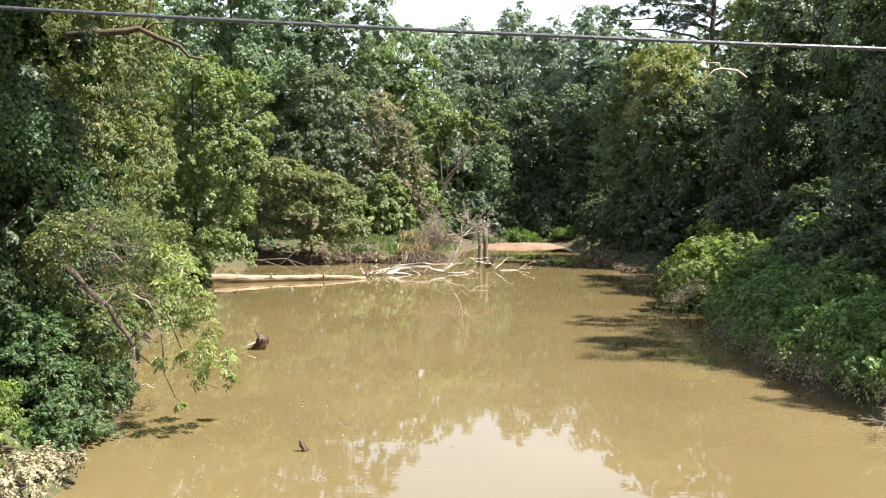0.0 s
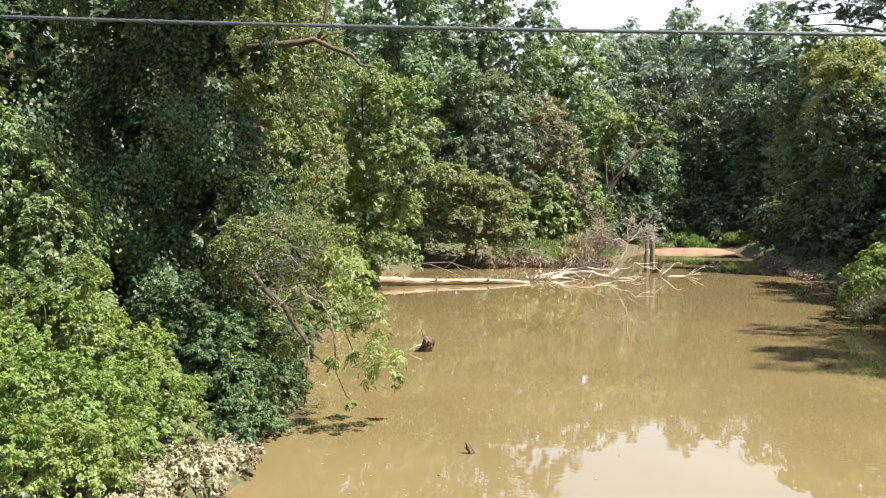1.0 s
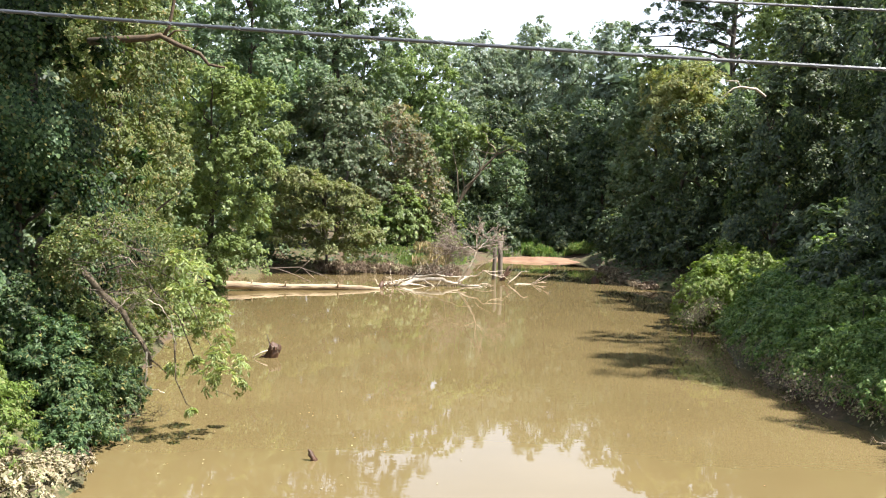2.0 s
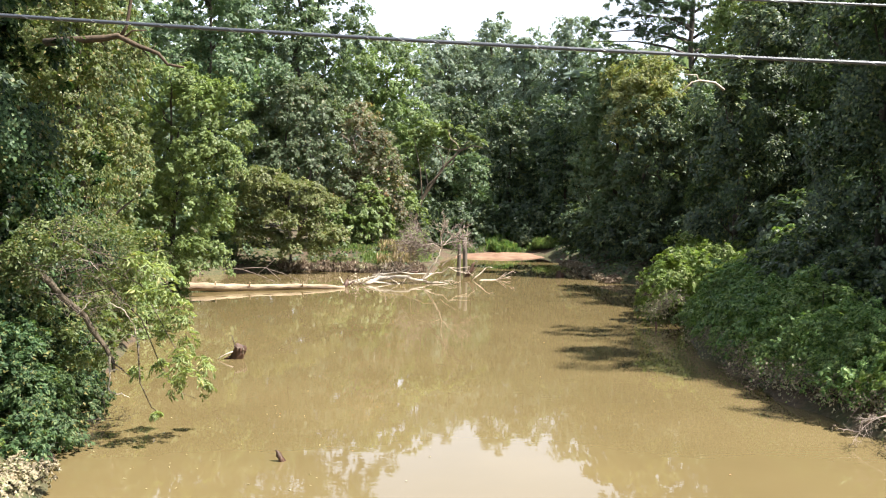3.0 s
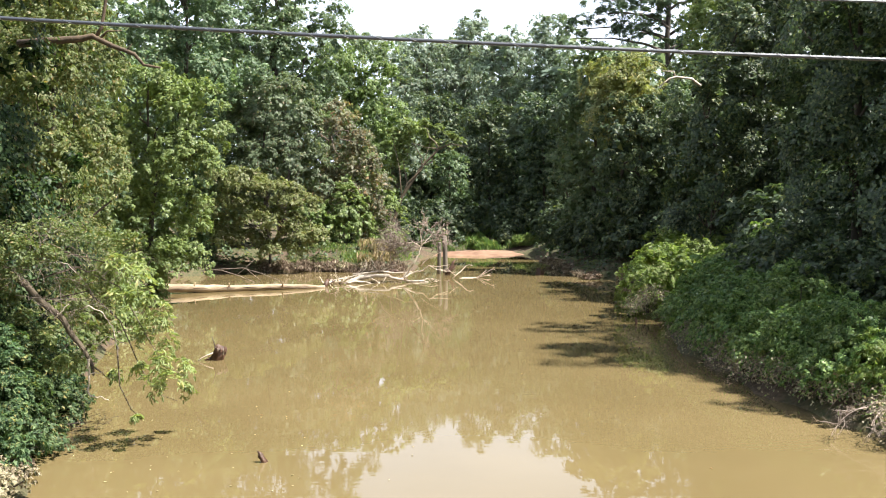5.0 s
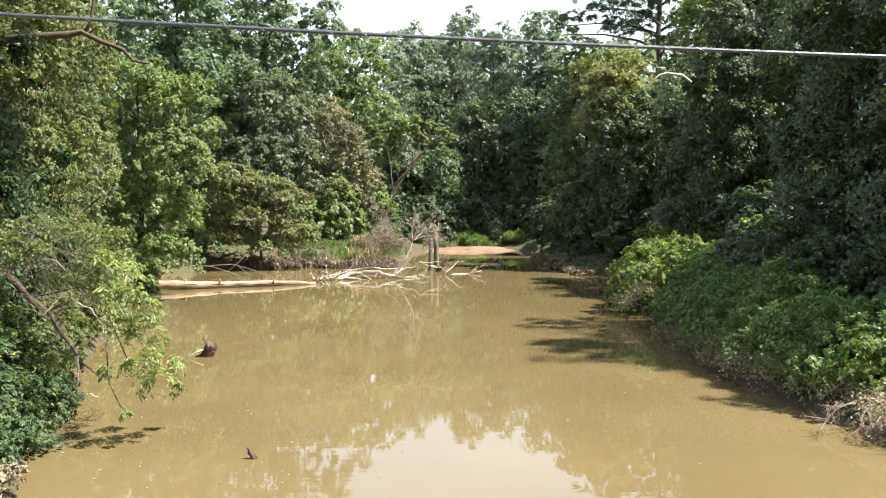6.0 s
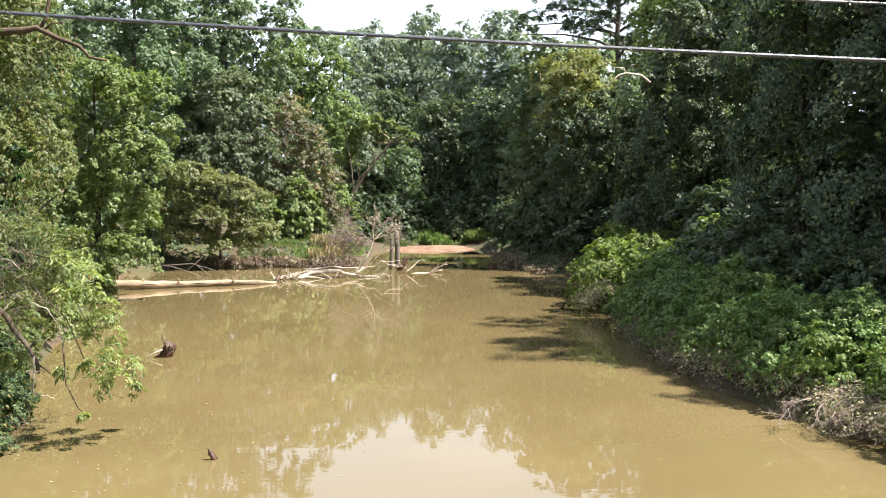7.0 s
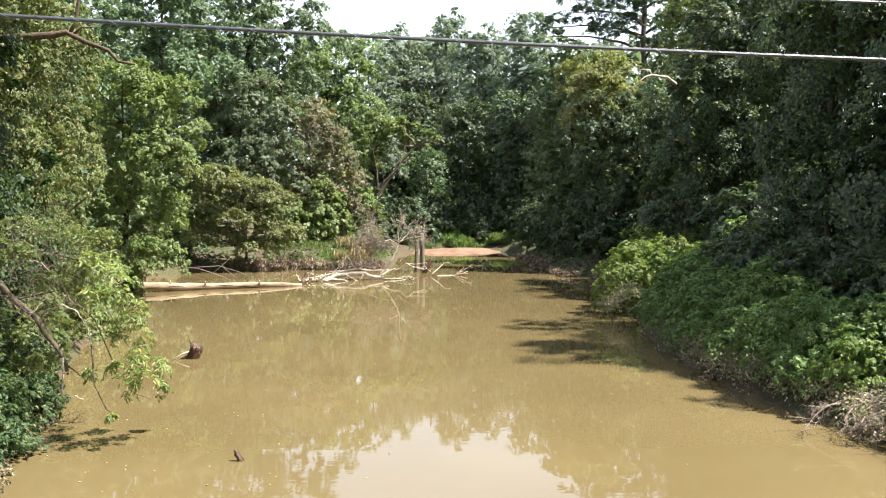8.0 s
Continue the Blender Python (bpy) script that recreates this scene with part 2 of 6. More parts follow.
def plain_material(name, color, rough=0.5, metal=0.0):
    m, n, l, p, out = shader(name)
    a = n.new("ShaderNodeTexNoise")
    a.inputs["Scale"].default_value = 14.0
    a.inputs["Detail"].default_value = 6.0
    r = ramp_node(n, [(0.3, tuple(c * 0.75 for c in color)), (0.7, tuple(min(1, c * 1.2) for c in color))])
    l.new(a.outputs["Fac"], r.inputs["Fac"])
    l.new(r.outputs["Color"], p.inputs["Base Color"])
    p.inputs["Roughness"].default_value = rough
    p.inputs["Metallic"].default_value = metal
    return m


M_FLOAT = leaf_material("floating_leaf", (0.24, 0.19, 0.09), (0.38, 0.32, 0.17), (0.50, 0.45, 0.27), (0.35, 0.2, 0.1), 0.1, 0.1, 0.7)
M_GROUND = ground_material()
M_SAND = sand_material()
M_WATER = water_material()
M_CABLE = plain_material("cable_sheath", (0.045, 0.052, 0.066), 0.42)
M_MOSSY = wood_material("mossy_bark", (0.018, 0.013, 0.008), (0.13, 0.09, 0.055), 9.0, (1, 1, 1), 0.9, 0.9)
M_STEEL = plain_material("galvanised_wire", (0.26, 0.27, 0.28), 0.45, 0.7)

# ---- mesh helpers ----


def mesh_of(name, verts, faces, mat, smooth=False):
    me = bpy.data.meshes.new(name)
    me.from_pydata([tuple(v) for v in verts], [], faces)
    me.materials.append(mat)
    if smooth:
        me.polygons.foreach_set("use_smooth", [True] * len(me.polygons))
    me.update()
    return me


def part(name, me, parent, label=""):
    ob = new(name, me)
    ob.parent = parent
    return tagged(ob, label)


def thing(name, label, category, group="", kind="", at=(0, 0, 0)):
    ob = new(name)
    ob.location = at
    ob.empty_display_size = 0.2
    return tagged(ob, label, category, group, kind)


def unit(v):
    return v / np.maximum(np.linalg.norm(v, axis=-1, keepdims=True), 1e-9)


def leaf_mesh(name, centre, normal, along, size, mat, width=0.55, fine=False):
    """One mesh of many small leaves, folded along the midrib; with fine=None plain pointed ones, for trees far off."""
    n = len(centre)
    normal = unit(normal)
    along = unit(along - (along * normal).sum(1, keepdims=True) * normal)
    side = np.cross(normal, along)
    s = size[:, None]
    if fine:
        v = np.stack([
            centre - along * s * 0.5,
            centre - along * s * 0.12 + side * s * width * 0.5 + normal * s * 0.10,
            centre + along * s * 0.22 + side * s * width * 0.36 + normal * s * 0.07,
            centre + along * s * 0.5 - normal * s * 0.10,
            centre + along * s * 0.22 - side * s * width * 0.36 + normal * s * 0.07,
            centre - along * s * 0.12 - side * s * width * 0.5 + normal * s * 0.10], 1)
        tri = np.array([[0, 1, 2], [0, 2, 3], [0, 3, 4], [0, 4, 5]])
    elif fine is None:
        v = np.stack([
            centre - along * s * 0.45 + side * s * width * 0.5,
            centre + along * s * 0.55,
            centre - along * s * 0.30 - side * s * width * 0.5], 1)
        tri = np.array([[0, 1, 2]])
    else:
        v = np.stack([
            centre - along * s * 0.5,
            centre + side * s * width * 0.5 + normal * s * 0.08,
            centre + along * s * 0.5 - normal * s * 0.06,
            centre - side * s * width * 0.5 + normal * s * 0.08], 1)
        tri = np.array([[0, 1, 2], [0, 2, 3]])
    k = v.shape[1]
    faces = (np.arange(n)[:, None, None] * k + tri[None]).reshape(-1, 3)
    me = bpy.data.meshes.new(name)
    me.vertices.add(n * k)
    me.vertices.foreach_set("co", v.reshape(-1))
    me.loops.add(len(faces) * 3)
    me.loops.foreach_set("vertex_index", faces.reshape(-1))
    me.polygons.add(len(faces))
    me.polygons.foreach_set("loop_start", np.arange(len(faces)) * 3)
    me.polygons.foreach_set("loop_total", np.full(len(faces), 3))
    me.materials.append(mat)
    me.update(calc_edges=True)
    return me


def sprays(rng, clumps, radii, per_clump, per_spray, flat=0.75, droop=0.35, outer=0.6, ruffle=0.3):
    """Leaf places: each clump carries flat sprays of leaves, each spray hangs a little at its rim."""
    k = len(clumps)
    c = np.repeat(clumps, per_clump, 0)
    r = np.repeat(radii, per_clump)
    u = unit(rng.normal(size=(k * per_clump, 3)) + np.array((0, 0, 0.8)))
    fr = outer + (1.05 - outer) * rng.random(len(u))
    sc = c + u * (r * fr)[:, None] * np.array((1, 1, flat))
    sn = unit(u * 0.8 + np.array((0, 0, 0.6)) + rng.normal(size=u.shape) * 0.2)
    sr = r * (0.28 + 0.22 * rng.random(len(u)))
    sc, u2 = np.repeat(sc, per_spray, 0), np.repeat(u, per_spray, 0)
    sn, sr = np.repeat(sn, per_spray, 0), np.repeat(sr, per_spray)
    w = rng.normal(size=sn.shape)
    w = unit(w - (w * sn).sum(1, keepdims=True) * sn)
    q = np.sqrt(rng.random(len(sn)))
    centre = sc + w * (sr * q)[:, None]
    centre[:, 2] -= droop * sr * q * q
    centre += rng.normal(size=centre.shape) * (sr * 0.10)[:, None]
    normal = unit(sn + rng.normal(size=sn.shape) * ruffle)
    along = w + u2 * 0.5 + np.array((0, 0, -0.35)) + rng.normal(size=sn.shape) * 0.4
    return centre, normal, along


def tube(points, radii, sides=7, wobble=0.0, rng=None):
    """Vertices and faces of a round, tapered branch along points."""
    p = np.asarray(points, float)
    n = len(p)
    d = unit(np.gradient(p, axis=0))
    ref = np.array((0.0, 0.0, 1.0)) if abs(d[0][2]) < 0.9 else np.array((1.0, 0.0, 0.0))
    verts, faces = [], []
    for i in range(n):
        a = unit(np.cross(ref, d[i]))
        b = np.cross(d[i], a)
        ref = -np.cross(a, d[i])
        for s in range(sides):
            t = 2 * math.pi * s / sides
            rr = radii[i] * (1 + (wobble * (rng.random() - 0.5) if rng is not None else 0))
            verts.append(p[i] + (a * math.cos(t) + b * math.sin(t)) * rr)
    for i in range(n - 1):
        for s in range(sides):
            j = (s + 1) % sides
            faces.append((i * sides + s, i * sides + j, (i + 1) * sides + j, (i + 1) * sides + s))
    faces.append(tuple(range(sides - 1, -1, -1)))
    faces.append(tuple((n - 1) * sides + s for s in range(sides)))
    return verts, faces


def joined(pieces):
    verts, faces = [], []
    for v, f in pieces:
        k = len(verts)
        verts += list(v)
        faces += [tuple(i + k for i in q) for q in f]
    return verts, faces


def bent(rng, a, b, n=6, sway=0.08):
    """A crooked line from a to b."""
    a, b = np.asarray(a, float), np.asarray(b, float)
    t = np.linspace(0, 1, n)[:, None]
    p = a + (b - a) * t
    p += rng.normal(size=p.shape) * np.linalg.norm(b - a) * sway * np.sin(t * math.pi)
    return p


def twig_spread(rng, start, way, length, radius, depth, out, spread=0.6, kids=3, up=0.1, thin=0.55):
    """Bare branching twigs, collected in out as tubes."""
    way = unit(np.asarray(way, float))
    n = 5
    pts = [np.asarray(start, float)]
    for i in range(n - 1):
        way = unit(way + rng.normal(size=3) * 0.16 + np.array((0, 0, up * 0.15)))
        pts.append(pts[-1] + way * length / (n - 1))
    out.append(tube(pts, np.linspace(radius, radius * 0.35, n), 5 if radius > 0.012 else 4))
    if depth:
        for _ in range(kids):
            i = int(rng.integers(1, n))
            w = unit(way + rng.normal(size=3) * spread + np.array((0, 0, up)))
            twig_spread(rng, pts[i], w, length * (0.45 + 0.3 * rng.random()), radius * thin, depth - 1, out, spread, kids, up, thin)


# ---- the river's plan ----
LEFT_BANK = [(-8.0, -70), (-7.6, 0), (-6.7, 14), (-6.3, 16.6), (-6.9, 18), (-7.6, 20.5), (-9.0, 27), (-10.2, 36), (-12.8, 46),
             (-15.0, 53), (-14.6, 60), (-11.0, 64.2), (-7.75, 64.7), (-5.6, 63.9), (-1.6, 62.2), (0.3, 62.4), (1.0, 66), (1.3, 74), (1.8, 79.0)]
RIGHT_BANK = [(9.8, 79.6), (10.3, 76), (10.1, 68), (10.2, 60), (10.9, 55.4), (12.2, 54.6), (13.6, 50), (12.2, 42), (10.6, 37.4),
              (9.2, 33), (8.8, 29.7), (8.7, 26.5), (8.8, 23.2), (9.3, 21.3), (9.6, 19.4), (10.3, 17.4), (11.0, 14), (11.5, 0), (12, -70)]
RIVER = np.array(LEFT_BANK + RIGHT_BANK, float)


def shore_distance(x, y):
    """Metres from the shore line; negative in the water."""
    p = np.stack([np.ravel(x), np.ravel(y)], 1).astype(float)
    best = np.full(len(p), 1e9)
    inside = np.zeros(len(p), bool)
    for i in range(len(RIVER)):
        a, b = RIVER[i], RIVER[(i + 1) % len(RIVER)]
        ab = b - a
        t = np.clip(((p - a) @ ab) / (ab @ ab), 0, 1)
        best = np.minimum(best, np.linalg.norm(p - (a + t[:, None] * ab), axis=1))
        cross = (a[1] > p[:, 1]) != (b[1] > p[:, 1])
        with np.errstate(divide="ignore", invalid="ignore"):
            xi = a[0] + (p[:, 1] - a[1]) * ab[0] / ab[1]
        inside ^= cross & (p[:, 0] < xi)
    return np.where(inside, -best, best)


def ground_height(x, y):
    x, y = np.ravel(np.asarray(x, float)), np.ravel(np.asarray(y, float))
    d = shore_distance(x, y)
    wob = 0.5 * np.sin(x * 1.3 + y * 0.7) + 0.35 * np.sin(y * 1.9 - x * 0.6) + 0.3 * np.sin(x * 3.1 + 1.7) * np.sin(y * 2.7)
    d = d + 0.22 * wob
    lip = np.clip(d / 0.5, 0, 1)
    lip = lip * lip * (3 - 2 * lip)
    rise = 1.35 * (1 - np.exp(-np.maximum(d - 0.3, 0) / 3.2))
    z = np.where(d > 0, 0.02 + 0.40 * lip + rise + 0.06 * wob * lip, np.maximum(d * 0.8, -1.2))
    z = np.where((d > 0) & (x > 5) & (y < 50), z + 0.75 * (1 - np.exp(-np.maximum(d - 0.8, 0) / 3.0)), z)
    sand = np.exp(-(((x - 6.0) / 5.0) ** 2 + ((y - 81.0) / 3.6) ** 2) ** 2)
    z = np.where(d > 0, z * (1 - 0.93 * sand), z)
    return z + np.where(d > 12, (d - 12) * 0.012, 0)


def on_ground(x, y):
    return float(ground_height([x], [y])[0])


xs = np.concatenate([[-1500, -700, -300, -150, -80, -50], np.arange(-36, 36.1, 0.6), [50, 80, 150, 300, 700, 1500]])
ys = np.concatenate([[-1500, -600, -250, -120, -60, -30, -15], np.arange(-6, 112.1, 0.7), [130, 170, 260, 500, 900, 1500]])
gx, gy = np.meshgrid(xs, ys)
gz = ground_height(gx, gy)
nx, ny = len(xs), len(ys)
idx = np.arange(nx * ny).reshape(ny, nx)
quads = np.stack([idx[:-1, :-1], idx[:-1, 1:], idx[1:, 1:], idx[1:, :-1]], -1).reshape(-1, 4)
ground = new("ground", mesh_of("ground", np.stack([gx.ravel(), gy.ravel(), gz], 1), quads.tolist(), M_GROUND, True))
tagged(ground, "muddy river banks and leaf-littered forest floor", "ground", kind="structure")

water = new("water", mesh_of("water", [(-45, -75, 0), (45, -75, 0), (45, 100, 0), (-45, 100, 0)], [(0, 1, 2, 3)], M_WATER))
tagged(water, "calm muddy brown river water reflecting trees and sky", "river", kind="structure")


def dome(name, x, y, rx, ry, h, mat, seed, n=40, m=10):
    rng = np.random.default_rng(seed)
    verts, faces = [(0, 0, h)], []
    ph = rng.random(4) * 6
    for j in range(1, m + 1):
        for i in range(n):
            a = 2 * math.pi * i / n
            q = j / m
            edge = 1 + 0.10 * math.sin(3 * a + ph[0]) + 0.06 * math.sin(7 * a + ph[1]) + 0.03 * math.sin(13 * a + ph[2])
            z = h * (1 - q ** 2.2) - 0.10 * q ** 6 + 0.02 * math.sin(9 * q + 5 * a)
            verts.append((rx * q * edge * math.cos(a), ry * q * edge * math.sin(a), z))
    for i in range(n):
        faces.append((0, 1 + i, 1 + (i + 1) % n))
    for j in range(m - 1):
        for i in range(n):
            k = (i + 1) % n
            faces.append((1 + j * n + i, 1 + (j + 1) * n + i, 1 + (j + 1) * n + k, 1 + j * n + k))
    ob = new(name, mesh_of(name, verts, faces, mat, True))
    ob.location = (x, y, 0)
    return ob


sandbar = dome("sandbar", 6.4, 79.9, 4.3, 3.3, 0.30, M_SAND, 5)
tagged(sandbar, "low sunlit bar of orange-brown sand at the river bend", "sandbar", kind="structure")

# ---- trees ----


LEAF = 0.92


def open_side(x, y):
    """The way from a tree to the open water in front of it."""
    v = Vector((1.0 - x, min(y, 40.0) * 0.45 - y))
    v.normalize()
    return v.x, v.y


def ellipsoid_area(a, b, c):
    return 4 * math.pi * (((a * b) ** 1.6 + (a * c) ** 1.6 + (b * c) ** 1.6) / 3) ** 0.625


def crown_mesh(rng, c, rad, area, leaf, mat, cover, width, fine, flat, droop, floor, per_spray=22, outer=0.6, light=None, scale=LEAF, lobes=9, ruffle=0.30, core=1.1):
    """All the leaves of a crown, as many as cover its outside cover times over, and larger ones inside.
    Each clump is built of smaller lobes, which sit on its upper and outer side."""
    leaf = leaf * scale
    if fine is None:
        leaf, width = leaf * 0.72, 0.8
    middle = c.mean(0)
    outward = unit(np.repeat(c - middle, lobes, 0))
    u = unit(rng.normal(size=(len(c) * lobes, 3)) + outward * 0.6 + np.array((0, 0, 0.55)))
    big = np.repeat(rad, lobes)
    lc = np.repeat(c, lobes, 0) + u * (big * (0.55 + 0.35 * rng.random(len(big))))[:, None] * np.array((1, 1, flat))
    lr = big * (0.32 + 0.22 * rng.random(len(big)))
    want = cover * area / (leaf * leaf * width * 0.62)
    each = max(3, int(round(want / len(lc) / per_spray)))
    cen, nor, alo = sprays(rng, lc, lr, each, per_spray, 0.8, droop, outer, ruffle)
    size = leaf * (0.65 + 0.7 * rng.random(len(cen)))
    inner = max(3, int(core * area / (3.0 * leaf * leaf * width * 0.62) / len(c) / 8))
    c2, n2, a2 = sprays(rng, middle + (c - middle) * np.array((0.55, 0.55, 0.9)), rad * 0.9, inner, 8, flat, droop, 0.1, 0.5)
    s2 = leaf * (1.3 + 0.8 * rng.random(len(c2)))
    cen, nor, alo, size = np.concatenate([cen, c2]), np.concatenate([nor, n2]), np.concatenate([alo, a2]), np.concatenate([size, s2])
    keep = cen[:, 2] > floor
    if light is not None:
        # forest-edge trees keep fewer leaves on the side turned away from the open water
        off = (cen[:, :2] - middle[:2]) @ np.array(light)
        reach = np.abs(off).max() + 1e-6
        keep &= (off > -0.2 * reach) | (rng.random(len(cen)) < 0.2)
    return leaf_mesh("crown", cen[keep], nor[keep], alo[keep], size[keep], mat, width, fine)


def bough_leaves(rng, c, out, b, leaf, width, cover, tufts=13, lift=0.75, droop=0.4):
    """Leaf places on boughs: each bough is a sloping pad of tufts, leafy above and bare below."""
    area = leaf * leaf * width * 0.5
    k = len(c)
    nb = unit(out * 0.6 + np.array((0, 0, lift)) + rng.normal(size=(k, 3)) * 0.16)
    w = rng.normal(size=(k, 3))
    t1 = unit(w - (w * nb).sum(1, keepdims=True) * nb)
    t2 = np.cross(nb, t1)
    rep = np.repeat(np.arange(k), tufts)
    q, a = np.sqrt(rng.random(len(rep))), rng.random(len(rep)) * 2 * math.pi
    bb = b[rep]
    tc = c[rep] + (t1[rep] * np.cos(a)[:, None] + t2[rep] * np.sin(a)[:, None] * 0.8) * (bb * q)[:, None] + nb[rep] * (rng.normal(size=len(rep)) * 0.14 * bb)[:, None]
    tc[:, 2] -= droop * bb * q * q
    rt = bb * 0.27 * (0.6 + 0.8 * rng.random(len(rep)))
    each = max(3, int(round(cover * math.pi * float((b * b).mean()) / (tufts * area))))
    m = np.repeat(np.arange(len(rep)), each)
    d = unit(rng.normal(size=(len(m), 3)) + nb[rep][m] * 0.7)
    cen = tc[m] + d * (rt[m] * (0.35 + 0.75 * rng.random(len(m))))[:, None]
    nor = unit(d * 0.55 + nb[rep][m] * 0.75 + rng.normal(size=d.shape) * 0.32)
    alo = d * 0.6 + out[rep][m] * 0.4 + np.array((0, 0, -0.45)) + rng.normal(size=d.shape) * 0.45
    return cen, nor, alo, leaf * (0.65 + 0.7 * rng.random(len(m)))


def tree(label, x, y, height, rx, ry, base, leaf, mat, seed, cover=1.5, lean=(0, 0), trunk=None, bough=None, bark=None, masses=None, hidden=False,
         group="trees on the river banks", droop=0.4, lift=0.75, width=0.7, limbs=7, name="tree", core=1.0, fill=1.0):
    """A tree whose crown is a few large masses (dx, dy, z, rx, ry, rz above the water), each clad in boughs of leaves."""
    rng = np.random.default_rng(seed)
    g = on_ground(x, y)
    th = thing(name, label, "tree", group, at=(x, y, g))
    if y > 27:
        leaf = leaf * (1.1 if hidden else 0.75)
    half, mid = (height - base) / 2, (height + base) / 2
    if masses is None:
        masses = []
        levels = max(2, int(round(1.5 * half / rx)))
        for k in range(levels):
            f = (k + 0.5) / levels * 2 - 1
            wide = math.sqrt(max(0.16, 1 - (f * 0.92) ** 2)) if f > 0 else 1 - 0.25 * f * f
            turn = rng.random() * 6.28
            count = 3 if wide > 0.6 else 2
            for q in range(count):
                a = turn + q * 2 * math.pi / count
                r = 0.56 * wide * (0.85 + 0.3 * rng.random())
                masses.append((rx * wide * 0.46 * math.cos(a), ry * wide * 0.46 * math.sin(a), mid + half * f * 0.86 + rng.normal() * 0.06 * half,
                               rx * r, ry * r, max(half / levels * 1.15, 0.5 * rx * r)))
    ms = np.array(masses, float)
    ms[:, 2] -= g
    ms[:, 0] += lean[0] * ms[:, 2] / height
    ms[:, 1] += lean[1] * ms[:, 2] / height
    b0 = bough or 0.17 * (rx + ry) / 2 + 0.22
    light = np.array((*open_side(x, y), 0.0))
    cs, outs = [], []
    for k, m in enumerate(ms):
        n = max(6, int(fill * ellipsoid_area(*m[3:]) / (math.pi * b0 * b0) * 1.35))
        i = np.arange(n) + 0.5
        uz = 1 - 2 * i / n
        az = math.pi * (1 + 5 ** 0.5) * i + rng.random() * 6
        u = np.stack([np.cos(az) * np.sqrt(1 - uz * uz), np.sin(az) * np.sqrt(1 - uz * uz), uz], 1)
        u = unit(u + rng.normal(size=u.shape) * 0.22)
        p = m[:3] + u * m[3:] * (0.72 + 0.34 * rng.random(n))[:, None]
        keep = ((u @ light) > -0.05) | (u[:, 2] > 0.7)
        keep &= (u[:, 2] > -0.55) | (rng.random(n) < 0.35)
        for j, o in enumerate(ms):
            if j != k:
                keep &= np.linalg.norm((p - o[:3]) / o[3:], axis=1) > 0.78
        cs.append(p[keep])
        outs.append(unit(u / m[3:])[keep])
    c, out = np.concatenate(cs), np.concatenate(outs)
    high = c[:, 2] > 0.15
    c, out = c[high], out[high]
    b = b0 * (0.6 + 0.75 * rng.random(len(c)))
    cen, nor, alo, size = bough_leaves(rng, c, out, b, leaf, width, cover, 13, lift, droop)
    big = leaf * (2.6 if x > 10 else 2.0)
    core = core * (1.9 if x > 10 else 1.0)
    inner = int(core * ms[:, 3:5].prod(1).sum() * 4.0 / (big * big * width * 0.5))
    pick = rng.choice(len(ms), inner, p=ms[:, 3:].prod(1) / ms[:, 3:].prod(1).sum())
    v = unit(rng.normal(size=(inner, 3)))
    c2 = ms[pick, :3] + v * ms[pick, 3:] * (0.1 + 0.55 * rng.random(inner))[:, None]
    cen, nor = np.concatenate([cen, c2]), np.concatenate([nor, unit(v + rng.normal(size=v.shape))])
    alo, size = np.concatenate([alo, rng.normal(size=v.shape)]), np.concatenate([size, big * (0.7 + 0.6 * rng.random(inner))])
    ok = cen[:, 2] > 0.08 - g
    part("crown", leaf_mesh("crown", cen[ok], nor[ok], alo[ok], size[ok], mat, width, None if y > 19 else False), th)
    top = float((ms[:, 2] + ms[:, 5]).max())
    r0 = trunk or top * 0.013
    line = bent(rng, (0, 0, -0.3), (lean[0] * 0.9, lean[1] * 0.9, top * 0.88), 9, 0.018)
    part("trunk", mesh_of("trunk", *tube(line, np.linspace(r0 * 1.25, r0 * 0.18, 9), 8, 0.15, rng), bark or M_BARK, True), th)
    for k in rng.permutation(len(c))[:limbs]:
        j = np.clip(c[k, 2] / (top * 0.88) - 0.16, 0.1, 0.92) * 8
        a = line[int(j)] + (line[min(int(j) + 1, 8)] - line[int(j)]) * (j - int(j))
        part("limb", mesh_of("limb", *tube(bent(rng, a, c[k], 6, 0.06), np.linspace(r0 * 0.42, r0 * 0.08, 6), 5), bark or M_BARK, True), th)
    return th


